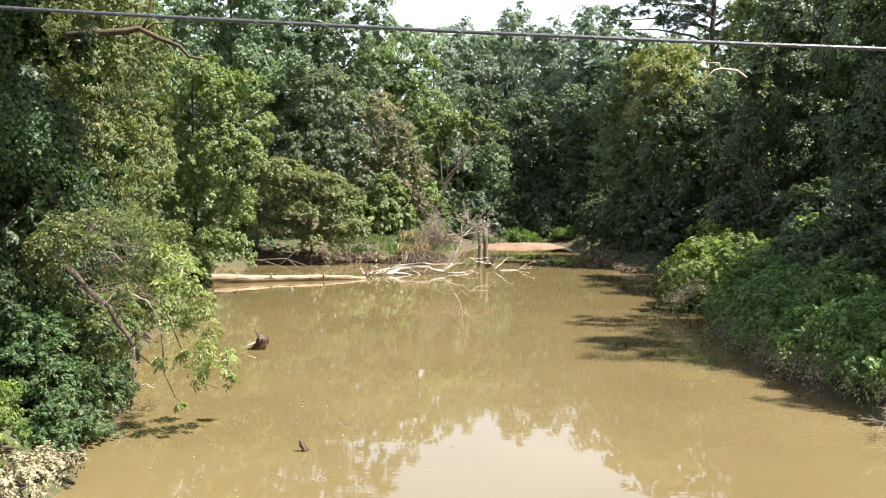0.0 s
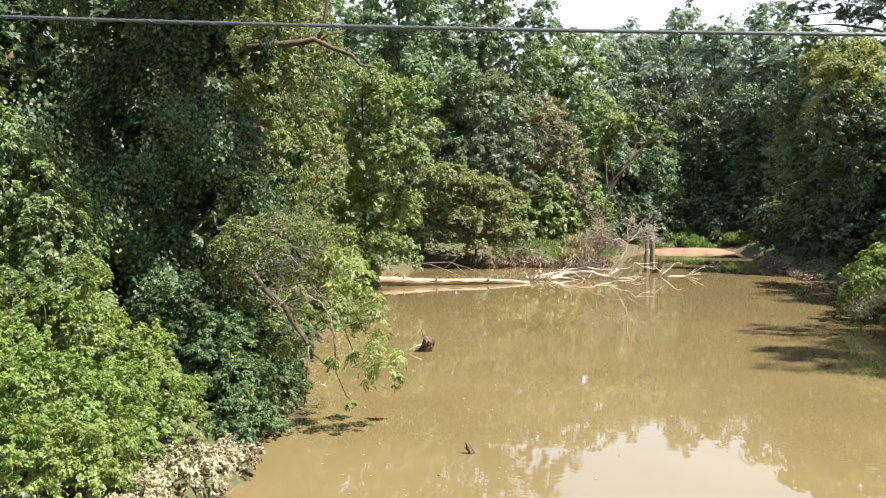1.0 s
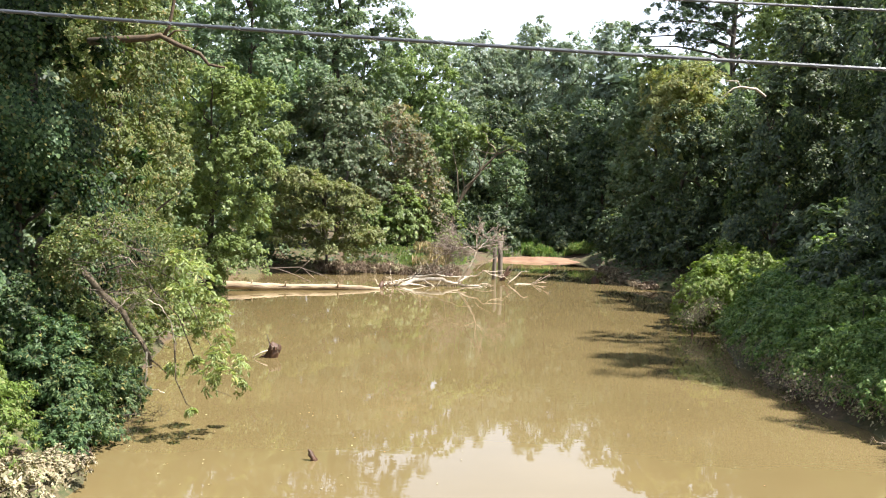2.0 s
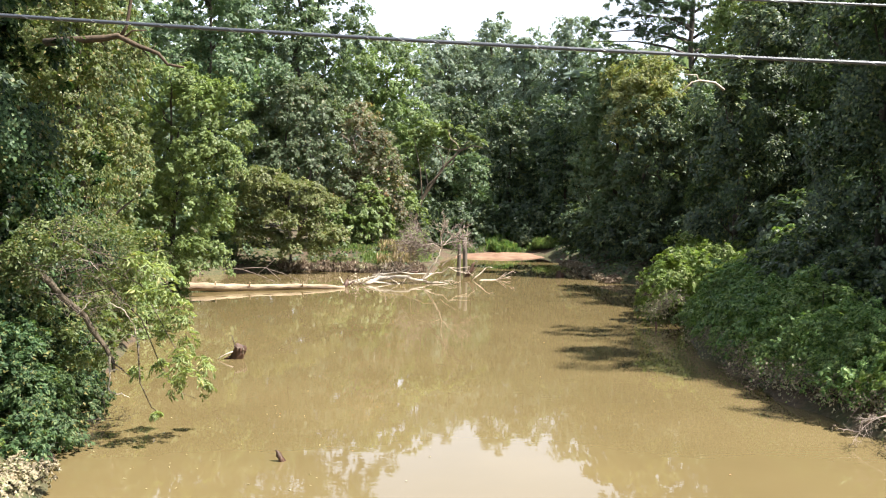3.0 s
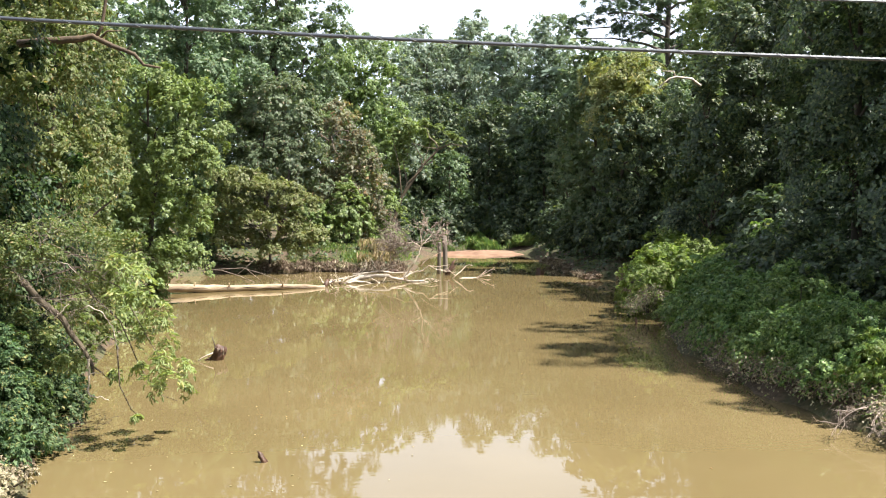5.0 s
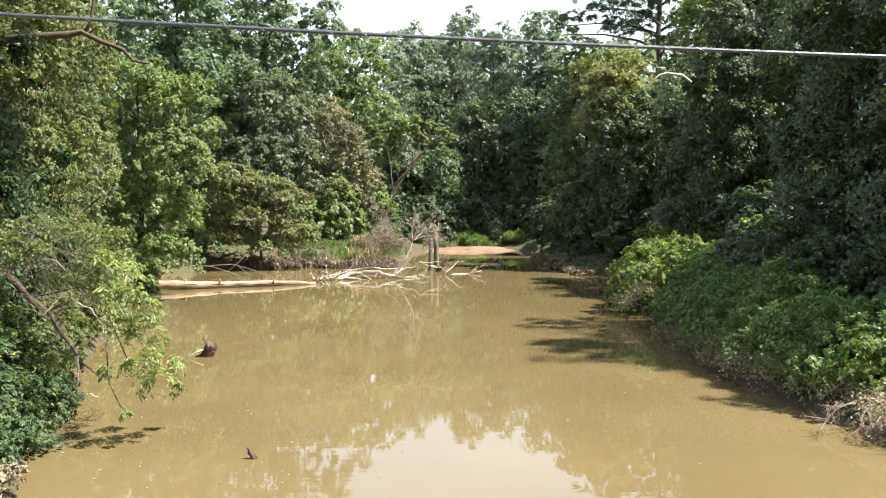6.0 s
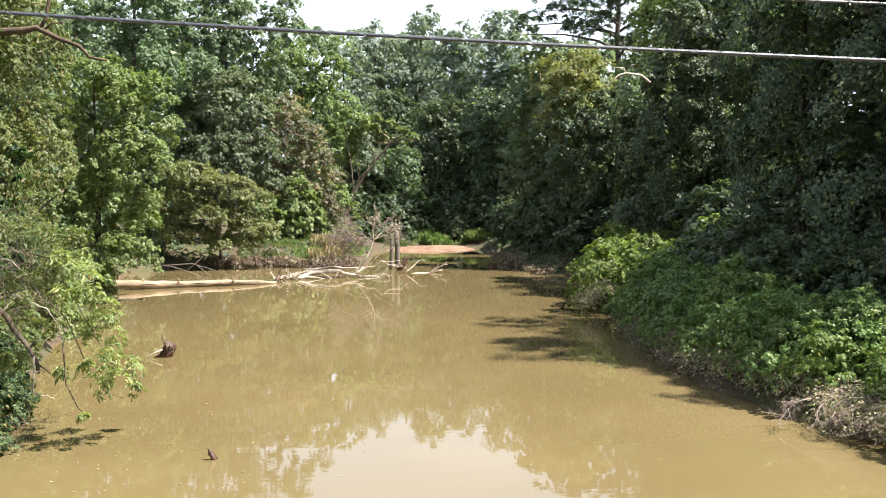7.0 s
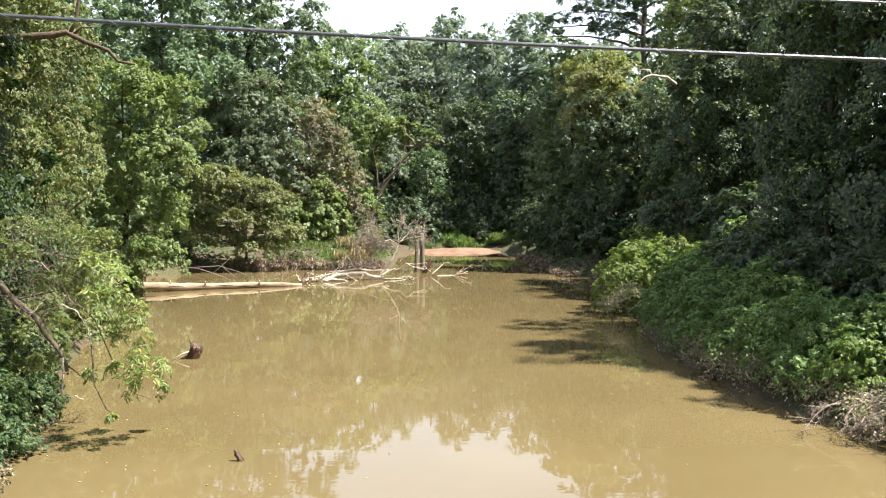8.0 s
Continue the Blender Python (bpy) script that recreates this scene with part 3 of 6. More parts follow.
def draped_tree(label, x, y, height, rx, ry, base, leaf, mat, seed, clumps=46, cover=1.5, lean=(0, 0), trunk=None, clump_size=0.33, fine=False,
         bark=None, group="trees on the river banks", droop=0.35, width=0.6, limbs=7, name="tree", flat=0.8, per_spray=14, skirt=False, core=1.1):
    """A tree under a mantle of climbing plants, leafy down to the ground."""
    rng = np.random.default_rng(seed)
    g = on_ground(x, y)
    if y > 40:
        clumps, clump_size = int(clumps * 0.8), clump_size * 0.95
    th = thing(name, label, "tree", group, at=(x, y, g))
    height, base = height * 1.05 - g, max(base - g, 0.05)
    mid, half = (height + base) / 2, (height - base) / 2
    i = np.arange(clumps) + 0.5
    uz = 1 - 2 * i / clumps
    az = math.pi * (1 + 5 ** 0.5) * i + rng.random() * 6
    u = np.stack([np.cos(az) * np.sqrt(1 - uz * uz), np.sin(az) * np.sqrt(1 - uz * uz), uz], 1)
    u = unit(u + rng.normal(size=u.shape) * 0.25)
    fr = np.where(rng.random(clumps) < 0.2, 0.4 + 0.2 * rng.random(clumps), 0.66 + 0.46 * rng.random(clumps))
    flatdir = unit(u * np.array((1, 1, 0)))
    low = u[:, 2] < 0
    u[low, :2] = (flatdir[:, :2] * (1 - 0.35 * u[:, 2:] ** 2))[low]
    taper = 1 - 0.22 * np.clip(u[:, 2], 0, 1)
    if skirt:
        up = u[:, 2] > 0
        u[up, :2] = (flatdir[:, :2] * (1 - 0.55 * u[:, 2:] ** 2))[up]
    c = u * fr[:, None] * np.array((rx, ry, half)) * np.stack([taper, taper, np.ones(clumps)], 1)
    c[:, 2] += mid
    c[:, 0] += lean[0] * c[:, 2] / height
    c[:, 1] += lean[1] * c[:, 2] / height
    rad = clump_size * 0.86 * (rx + ry + min(half, 1.3 * rx)) / 3 * (0.55 + 0.85 * rng.random(clumps))
    part("crown", crown_mesh(rng, c, rad, ellipsoid_area(rx, ry, half), leaf, mat, cover, width, None if y > 19 and name == "tree" or y > 27 else fine, flat, droop, 0.1, per_spray, 0.5, open_side(x, y), core=core), th)
    r0 = trunk or height * 0.013
    foot = np.array((0, 0, -0.3))
    top = np.array((lean[0] * 0.9, lean[1] * 0.9, height * 0.88))
    line = bent(rng, foot, top, 9, 0.018)
    part("trunk", mesh_of("trunk", *tube(line, np.linspace(r0 * 1.25, r0 * 0.18, 9), 8, 0.15, rng), bark or M_BARK, True), th)
    for k in rng.permutation(clumps)[:limbs]:
        t = np.clip((c[k, 2] - rad[k] * 0.6) / (height * 0.88) - 0.12, 0.12, 0.92)
        j = t * 8
        a = line[int(j)] + (line[min(int(j) + 1, 8)] - line[int(j)]) * (j - int(j))
        part("limb", mesh_of("limb", *tube(bent(rng, a, c[k], 6, 0.06), np.linspace(r0 * 0.42, r0 * 0.08, 6), 5), bark or M_BARK, True), th)
    return th


def shrub(label, x, y, height, rx, ry, leaf, mat, seed, cover=1.7, group="shrubs on the banks", droop=0.4, width=0.6, name="shrub",
          core=0.7, bough=None, z=None, stems=4, lift=0.55, fill=1.0, floor=0.04):
    """A rounded bush: boughs of leaves over a half dome, with gaps that show its dark inside."""
    rng = np.random.default_rng(seed)
    g = on_ground(x, y) if z is None else z
    th = thing(name, label, "shrub", group, at=(x, y, g))
    r = np.array((rx, ry, height * 0.74))
    mid = np.array((0, 0, height * 0.26))
    b0 = bough or 0.15 * (rx + ry) / 2 + 0.08
    n = max(10, int(fill * 0.72 * ellipsoid_area(*r) / (math.pi * b0 * b0) * 1.5))
    u = unit(rng.normal(size=(n, 3)) + np.array((0, 0, 0.25)))
    u = u[(u[:, 2] > -0.42) & ((u[:, :2] @ np.array(open_side(x, y)) > -0.3) | (u[:, 2] > 0.65))]
    lump = 0.10 * np.sin(u[:, 0] * 5 + seed) + 0.10 * np.sin(u[:, 2] * 6 + u[:, 1] * 4 + seed * 2)
    c = mid + u * r * (0.70 + 0.30 * rng.random(len(u)) + lump)[:, None]
    b = b0 * (0.55 + 0.85 * rng.random(len(c)))
    leaf = leaf * 1.12
    cen, nor, alo, size = bough_leaves(rng, c, unit(u / r), b, leaf, width, cover, 9, lift, droop)
    big = leaf * 1.8
    inner = int(core * rx * ry * 5.0 / (big * big * width * 0.5))
    v = unit(rng.normal(size=(inner, 3)))
    v[:, 2] = np.abs(v[:, 2]) - 0.2
    c2 = mid + v * r * (0.1 + 0.5 * rng.random(inner))[:, None]
    cen, nor = np.concatenate([cen, c2]), np.concatenate([nor, unit(v + rng.normal(size=v.shape))])
    alo, size = np.concatenate([alo, rng.normal(size=v.shape)]), np.concatenate([size, big * (0.7 + 0.6 * rng.random(inner))])
    ok = cen[:, 2] > floor - g
    part("foliage", leaf_mesh("foliage", cen[ok], nor[ok], alo[ok], size[ok], mat, width, None), th)
    for k in range(min(stems, len(c))):
        pts = bent(rng, (rng.normal() * 0.12, rng.normal() * 0.12, -0.15), c[k], 5, 0.07)
        part("stem", mesh_of("stem", *tube(pts, np.linspace(0.03, 0.008, 5), 5), M_BARK, True), th)
    return th


# trees of the left bank, from the bridge outward


def vine_strands(rng, th, middle, rx, ry, top, foot, count, leaf, mat, label, face=-math.pi * 0.5, dense=150):
    """Curtains of climbing vine: leaves in hanging strands that swell and thin out, with deep hollows between."""
    cs, ns, al, sz = [], [], [], []
    for k in range(count):
        az = face + rng.normal() * 0.85
        out = np.array((math.cos(az), math.sin(az), 0.0))
        side = np.array((-out[1], out[0], 0.0))
        z0 = foot + (top - foot) * (0.2 + 0.8 * rng.random())
        length = min(0.8 + 2.6 * rng.random(), z0 - foot)
        n = int(length * dense)
        q = rng.random(n)
        z = z0 - q * length
        lump = np.sin(az * 5.2 + z * 1.1) + np.sin(az * 3.1 - z * 1.9 + 1.3) + 0.7 * np.sin(az * 9.0 + z * 2.9)
        reach = 0.74 + 0.17 * lump + 0.05 * rng.normal()
        thick = 0.10 + 0.12 * rng.random()
        p = middle + (out * np.array((rx, ry, 0)))[None] * reach[:, None] + side[None] * (0.2 * np.sin(q * 5 + k * 2))[:, None]
        p[:, 2] = z
        p += rng.normal(size=p.shape) * thick
        keep = lump + rng.normal(size=n) * 0.2 > 0.3
        cs.append(p[keep])
        ns.append(unit(out + np.array((0.15, 0, 0.5)) + rng.normal(size=p.shape) * 0.32)[keep])
        al.append((np.array((0, 0, -1.0)) + rng.normal(size=p.shape) * 0.5)[keep])
        sz.append((leaf * (0.6 + 0.75 * rng.random(n)))[keep])
    part("vine", leaf_mesh("vine", np.concatenate(cs), np.concatenate(ns), np.concatenate(al), np.concatenate(sz), mat, 0.8), th, label)


# vine colours paint the light: dark above in shade, paler low and left
vine_tree = draped_tree("tall tree smothered in climbing vine, shade put into its dark green", -10.2, 22.6, 12.5, 2.3, 1.5, 0.2, 0.18, M_DEEPTONE, 11, 60, 0.7, clump_size=0.24, flat=1.9, droop=0.9, core=0.3, name="vine_covered_tree", skirt=True)
vine_strands(np.random.default_rng(115), vine_tree, np.array((0.15, -0.3, 0)), 2.8, 2.3, 10.5, 0.6, 165, 0.10, M_DEEPTONE, "hanging curtains of vine leaves")
second_vine = draped_tree("tall tree smothered in climbing vine, shade put into its dark green", -14.6, 20.8, 12.0, 2.3, 1.5, 0.2, 0.2, M_DEEPTONE, 111, 50, 0.7, clump_size=0.24, flat=1.9, droop=0.9, core=0.3, name="vine_covered_tree", skirt=True)
vine_strands(np.random.default_rng(116), second_vine, np.array((0.2, -0.3, 0)), 2.7, 2.3, 10.5, 3.6, 75, 0.10, M_DEEPTONE, "hanging curtains of vine leaves")
vine_strands(np.random.default_rng(117), vine_tree, np.array((-0.4, -0.6, 0)), 2.9, 2.8, 6.6, 0.6, 150, 0.085, M_VINE, "hanging curtains of vine leaves, paler as if half lit")
vine_strands(np.random.default_rng(121), second_vine, np.array((1.6, -2.3, 0)), 2.8, 1.6, 5.8, 0.6, 120, 0.085, M_LITVINE, "curtains of vine leaves, sunlight put into their pale colour")
# unseen boughs above the vines and out over the water, added to shade them
rng_c = np.random.default_rng(114)
run = rng_c.random(44)[:, None]
shade_boughs_c = np.array((2.4, -1.6, 11.6)) * (1 - run) + np.array((5.2, -3.6, 12.0)) * run + rng_c.normal(size=(44, 3)) * np.array((0.8, 1.3, 0.8))
shade_boughs_c[:, 2] = np.maximum(shade_boughs_c[:, 2], 11.0)
part("crown", crown_mesh(rng_c, shade_boughs_c, 1.05 * (0.7 + 0.6 * rng_c.random(44)), 170, 0.34, M_OAK, 1.9, 0.6, False, 0.7, 0.3, 9.6), vine_tree, "broad unseen crown added to shade the vines")
shade_boughs_s = np.array((3.4, -2.8, 11.4)) + rng_c.normal(size=(16, 3)) * np.array((0.9, 0.7, 0.6))
shade_boughs_s[:, 2] = np.maximum(shade_boughs_s[:, 2], 10.9)
part("crown", crown_mesh(rng_c, shade_boughs_s, 0.9 * (0.7 + 0.6 * rng_c.random(16)), 60, 0.34, M_OAK, 1.8, 0.6, False, 0.7, 0.3, 9.6), second_vine, "broad unseen crown added to shade the vines")
for k in range(4):
    part("limb", mesh_of("limb", *tube(bent(rng_c, (0.2, 0, 9.4), shade_boughs_s[k], 6, 0.05), np.linspace(0.11, 0.03, 6), 6), M_BARK, True), second_vine)
for k in range(8):
    part("limb", mesh_of("limb", *tube(bent(rng_c, (0.2, 0, 9.6), shade_boughs_c[k], 6, 0.05), np.linspace(0.12, 0.03, 6), 6), M_BARK, True), vine_tree)
tree("leafy tree behind the vine-covered trees", -14.0, 26.5, 14.0, 3.2, 2.6, 0.5, 0.22, M_SHADETONE, 110, 1.3)
tree("slender tree with thin yellowing leaves", -10.8, 31.0, 14.0, 2.3, 2.3, 0.8, 0.12, M_YELLOW, 12, 1.0, bough=0.45, lift=0.3, droop=0.9)
tree("slender tree with thin yellowing leaves", -13.2, 36.5, 17.0, 2.8, 2.8, 0.8, 0.17, M_YELLOW, 112, 1.1, bough=0.55, lift=0.3, droop=0.9)
tree("tall airy tree with light green leaves", -17.5, 44.0, 21.0, 4.2, 4.0, 1.5, 0.27, M_OLIVE, 113, 1.2, bark=M_PALEBARK)
tree("leafy bright green maple overhanging the water", -12.0, 47.0, 11.2, 3.3, 3.0, 0.2, 0.185, M_MAPLE, 13, 1.7, bough=0.62, masses=[(0.36, 0.3, 9.96, 2.06, 1.65, 1.51), (2.26, -0.4, 9.34, 1.49, 1.19, 1.22), (-1.46, 0.5, 7.77, 1.79, 1.44, 1.79), (1.57, -0.9, 6.75, 1.88, 1.5, 1.47), (-0.35, -0.6, 4.74, 2.02, 1.62, 1.62), (1.55, 0.4, 3.91, 1.38, 1.1, 1.52), (0.82, -0.5, 2.31, 2.03, 1.62, 1.22), (-1.35, 0.6, 2.38, 1.66, 1.33, 1.52), (3.02, -0.2, 8.27, 0.95, 0.76, 0.82)])
tree("low spreading tree with layered olive branches", -8.8, 64.8, 7.3, 4.0, 2.6, 0.6, 0.2, M_OLIVE, 14, 1.6, bough=0.55, droop=0.6, lift=0.9, core=0.25, fill=1.3, limbs=16, masses=[(-2.24, -0.5, 6.39, 1.87, 1.5, 0.49), (-0.11, -1.2, 5.64, 2.4, 1.92, 0.52), (1.95, -1.6, 4.75, 1.54, 1.23, 0.48), (-2.38, -0.8, 4.53, 2.05, 1.64, 0.56), (0.31, -1.6, 3.65, 2.2, 1.76, 0.55), (2.35, -2, 2.64, 1.53, 1.23, 0.47), (-1.79, -1, 2.42, 1.85, 1.48, 0.63), (0.7, -1.8, 1.82, 1.65, 1.32, 0.48), (-3.44, 0, 3.32, 1.32, 1.05, 0.83)])
tree("round grey-green tree behind the inlet", -9.6, 70.0, 13.0, 3.5, 3.0, 1.2, 0.25, M_GREY, 15, 1.7, bough=0.8, masses=[(0.6, 0, 11.73, 2.77, 2.21, 1.71), (-1.21, 0.5, 9.73, 2.13, 1.7, 2.13), (1.98, -0.5, 9.33, 2.1, 1.68, 2.34), (0.3, -0.8, 7.22, 2.9, 2.32, 2.01), (2.79, 0.3, 6.44, 1.84, 1.47, 2.25), (-1.75, 0.8, 6.04, 2.06, 1.65, 2.47)])
tree("small tree with browning leaves behind the grass", -5.6, 73.0, 11.4, 2.4, 2.2, 0.9, 0.24, M_BROWNING, 151, 1.3, bough=0.7, bark=M_PALEBARK, masses=[(0.97, 0, 10.53, 1.7, 1.36, 1.49), (2.13, -0.4, 7.97, 1.9, 1.52, 2.32), (0.4, 0.3, 5.65, 2.13, 1.7, 2.13), (2.97, -0.5, 4.8, 1.9, 1.52, 2.53), (1.07, -0.3, 3.11, 2.32, 1.86, 1.9)])
tree("very tall dark oak behind the inlet", -20.5, 60.0, 22.5, 5.2, 5.0, 1.5, 0.25, M_OAK, 16, 1.4, hidden=True)
tree("very tall dark oak behind the inlet", -15.5, 72.0, 23.5, 5.8, 5.0, 1.5, 0.29, M_OAK, 161, 1.3)
tree("very tall dark oak behind the inlet", -9.8, 80.0, 24.5, 6.0, 5.0, 1.5, 0.26, M_OAK, 17, 1.5, bough=1.0, masses=[(0.2, 0, 24.31, 3.49, 2.79, 2.79), (2.46, -0.5, 21.42, 2.4, 1.92, 2.77), (-2.17, 0.5, 20.69, 3.28, 2.62, 3.51), (4.2, -1, 18.47, 2.07, 1.65, 2.3), (0.3, -0.8, 17.21, 3.45, 2.76, 2.76), (-3.48, 0, 16.41, 2.79, 2.23, 2.79), (5.98, 0, 17.43, 1.3, 1.04, 1.16), (2.05, 0, 13.62, 3.26, 2.6, 3.26), (-2.64, 0.5, 11.8, 3.51, 2.81, 3.28)])
tree("tall light green tree behind the grassy bank", -4.6, 88.0, 19.6, 4.3, 4.0, 1.0, 0.27, M_MAPLE, 18, 1.5, bough=1.0, masses=[(-0.37, 0, 16.27, 2.66, 2.13, 2.3), (2.3, -0.8, 14.65, 2.03, 1.62, 2.53), (-2.04, 0.5, 14.28, 2.47, 1.98, 2.57), (2.59, 0, 17.29, 1.43, 1.15, 1.33), (0.14, 0, 11.92, 3.33, 2.66, 3.07), (3.19, 0.5, 10.93, 2.06, 1.65, 3.6), (0.9, 0, 7.83, 3.58, 2.86, 3.07)])
tree("tall light green tree behind the grassy bank", -0.8, 93.0, 18.6, 3.0, 3.0, 1.0, 0.28, M_HAZED, 181, 1.4, masses=[(0.29, 0, 17.83, 1.62, 1.3, 1.35), (1.21, 0, 15.29, 1.73, 1.38, 2.16), (0.13, 0, 11.77, 2.05, 1.64, 2.97), (1.48, 0, 8.53, 2.16, 1.73, 3.24)])
tree("tree in the wood behind the grassy bank", 0.4, 101.0, 13.5, 3.6, 3.4, 0.8, 0.36, M_HAZED, 414, 1.3)
tree("tree in the wood behind the grassy bank", -3.4, 100.0, 13.5, 3.6, 3.4, 0.8, 0.36, M_HAZED, 415, 1.3)
tree("tall dark tree in the wood behind the bank", -20.5, 35.0, 20.0, 4.4, 4.2, 0.8, 0.42, M_SHADETONE, 411, 1.1, hidden=True)
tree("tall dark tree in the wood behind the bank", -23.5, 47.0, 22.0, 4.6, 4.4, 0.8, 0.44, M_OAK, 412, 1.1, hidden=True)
tree("tall dark tree in the wood behind the bank", -19.5, 26.5, 18.0, 3.8, 3.4, 0.8, 0.40, M_SHADETONE, 413, 1.1, hidden=True)
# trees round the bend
# their pale blue-green carries the haze of distance
tree("distant tree beyond the river bend", 3.2, 118.0, 25.8, 4.6, 4.5, 1.0, 0.33, M_HAZED, 20, 1.4)
tree("distant tree beyond the river bend", 8.6, 120.0, 28.0, 3.6, 4.5, 1.0, 0.33, M_HAZED, 21, 1.4)
tree("distant tree beyond the river bend", 5.8, 126.0, 25.5, 4.6, 4.5, 1.0, 0.36, M_HAZED, 222, 1.3)
tree("distant tree beyond the river bend", 14.2, 122.0, 25.5, 4.8, 4.5, 1.0, 0.36, M_HAZED, 223, 1.3)
tree("distant tree with thinning leaves greyed for haze", 11.5, 112.0, 24.4, 4.2, 4.5, 1.0, 0.33, M_HAZED, 22, 1.4)
tree("distant tree beyond the river bend", 16.4, 106.0, 25.5, 4.0, 4.5, 1.0, 0.33, M_HAZED, 221, 1.4)
# dark leaf colour here paints the shaded hollow behind the sandbar
tree("tree beyond the sandbar, shade put into its dark leaves", 3.0, 99.0, 15.5, 4.0, 4.0, 0.6, 0.34, M_SHADETONE, 23, 1.4)
tree("tree beyond the sandbar, shade put into its dark leaves", 8.6, 96.0, 14.5, 3.8, 3.6, 0.6, 0.34, M_SHADETONE, 231, 1.4)
tree("tree beyond the sandbar, shade put into its dark leaves", 13.2, 93.0, 15.5, 3.8, 4.0, 0.6, 0.34, M_SHADETONE, 24, 1.4)
tree("small tree with drooping sunlit branches", 4.4, 89.0, 9.0, 2.4, 2.2, 3.0, 0.3, M_OAK, 241, 0.8, core=0.3, lift=1.4)
# trees of the shaded bank
tree("dark leafy tree above the river bend", 17.2, 73.0, 15.5, 3.2, 3.2, 0.6, 0.3, M_OAK, 25)
# the second one is added to shade the bank behind the sandbar
tree("dark leafy tree above the river bend", 12.8, 87.4, 12.0, 2.8, 2.8, 3.5, 0.3, M_SHADETONE, 252)
tree("dark leafy tree above the river bend", 13.4, 67.0, 15.8, 3.1, 3.0, 0.6, 0.27, M_OAK, 251)
# one tree top split in two colours: shaded body below, sunlit crown above
tree("leafy tree overhanging the river, leaves darkened as in shade", 14.6, 59.0, 10.6, 3.2, 3.0, 0.6, 0.24, M_SHADETONE, 26, 1.6)
tree("yellow-green crown above the water, brightened as if sunlit", 13.9, 61.0, 13.6, 3.0, 2.6, 7.6, 0.22, M_SUNTONE, 261, 1.5)
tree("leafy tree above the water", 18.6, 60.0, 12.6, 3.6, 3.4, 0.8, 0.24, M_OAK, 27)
vine_far = draped_tree("dark tree draped with vines", 15.3, 47.5, 11.2, 2.0, 2.2, 0.5, 0.19, M_SHADETONE, 28, 36, 1.8, name="vine_covered_tree", skirt=True)
tree("tall dense tree on the shaded bank", 18.2, 50.0, 16.5, 3.2, 3.2, 0.8, 0.24, M_SHADETONE, 29, 1.6)
tree("tall dense tree on the shaded bank", 19.6, 55.4, 13.5, 3.4, 3.4, 0.8, 0.26, M_SHADETONE, 292, 1.4)
tree("tall dense tree on the shaded bank", 20.0, 43.0, 19.0, 3.6, 3.6, 0.8, 0.25, M_SHADETONE, 291, 1.4)
vine_right = draped_tree("broad dark tree hung with vines", 15.8, 33.2, 15.0, 2.3, 2.8, 0.6, 0.2, M_SHADETONE, 30, 50, 1.6, name="vine_covered_tree", skirt=True)
vine_near = draped_tree("broad dark tree hung with vines", 16.2, 28.0, 17.0, 2.8, 3.0, 0.6, 0.19, M_SHADETONE, 31, 50, 1.6, name="vine_covered_tree", skirt=True)
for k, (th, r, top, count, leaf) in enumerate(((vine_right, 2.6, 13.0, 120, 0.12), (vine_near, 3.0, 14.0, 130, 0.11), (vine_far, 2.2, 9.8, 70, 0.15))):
    vine_strands(np.random.default_rng(118 + k), th, np.array((-0.2, -0.3, 0)), r, r, top, 0.6, count, leaf, M_SHADETONE, "hanging curtains of vine leaves", -math.pi * 0.68, 120)
# four trees added beside the view as shade casters; two have shade-darkened leaves
tree("tall dark tree added beside the view to shade the bank", 16.6, 24.6, 14.0, 2.5, 2.4, 1.2, 0.14, M_DEEPTONE, 312, 1.3, core=2.0, bough=0.5, lift=0.3, droop=0.8)
tree("tall dark tree added beside the view to shade the bank", 16.7, 21.2, 13.5, 2.8, 2.4, 1.2, 0.15, M_DEEPTONE, 311, 1.3, core=2.0, bough=0.5, lift=0.3, droop=0.8)
tree("tall dark tree added beside the view to shade the bank", 21.6, 25.0, 21.0, 4.4, 4.2, 1.0, 0.3, M_SHADETONE, 333, 1.1, hidden=True)
tree("tall dark tree added beside the view to shade the bank", 20.6, 28.8, 20.0, 3.6, 3.8, 1.0, 0.34, M_SHADETONE, 334, 1.1, hidden=True)
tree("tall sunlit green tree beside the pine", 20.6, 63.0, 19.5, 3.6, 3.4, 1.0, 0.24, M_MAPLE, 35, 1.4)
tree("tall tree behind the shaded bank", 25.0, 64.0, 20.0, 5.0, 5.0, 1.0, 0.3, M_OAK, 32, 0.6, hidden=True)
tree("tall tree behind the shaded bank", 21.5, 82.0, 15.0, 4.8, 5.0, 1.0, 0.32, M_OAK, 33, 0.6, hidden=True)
tree("tall tree behind the shaded bank", 25.0, 48.0, 21.0, 5.0, 5.0, 1.0, 0.28, M_SHADETONE, 331, 0.7, hidden=True)
tree("tall tree behind the shaded bank", 23.0, 33.0, 19.0, 4.6, 5.0, 1.0, 0.26, M_SHADETONE, 332, 0.6, hidden=True)


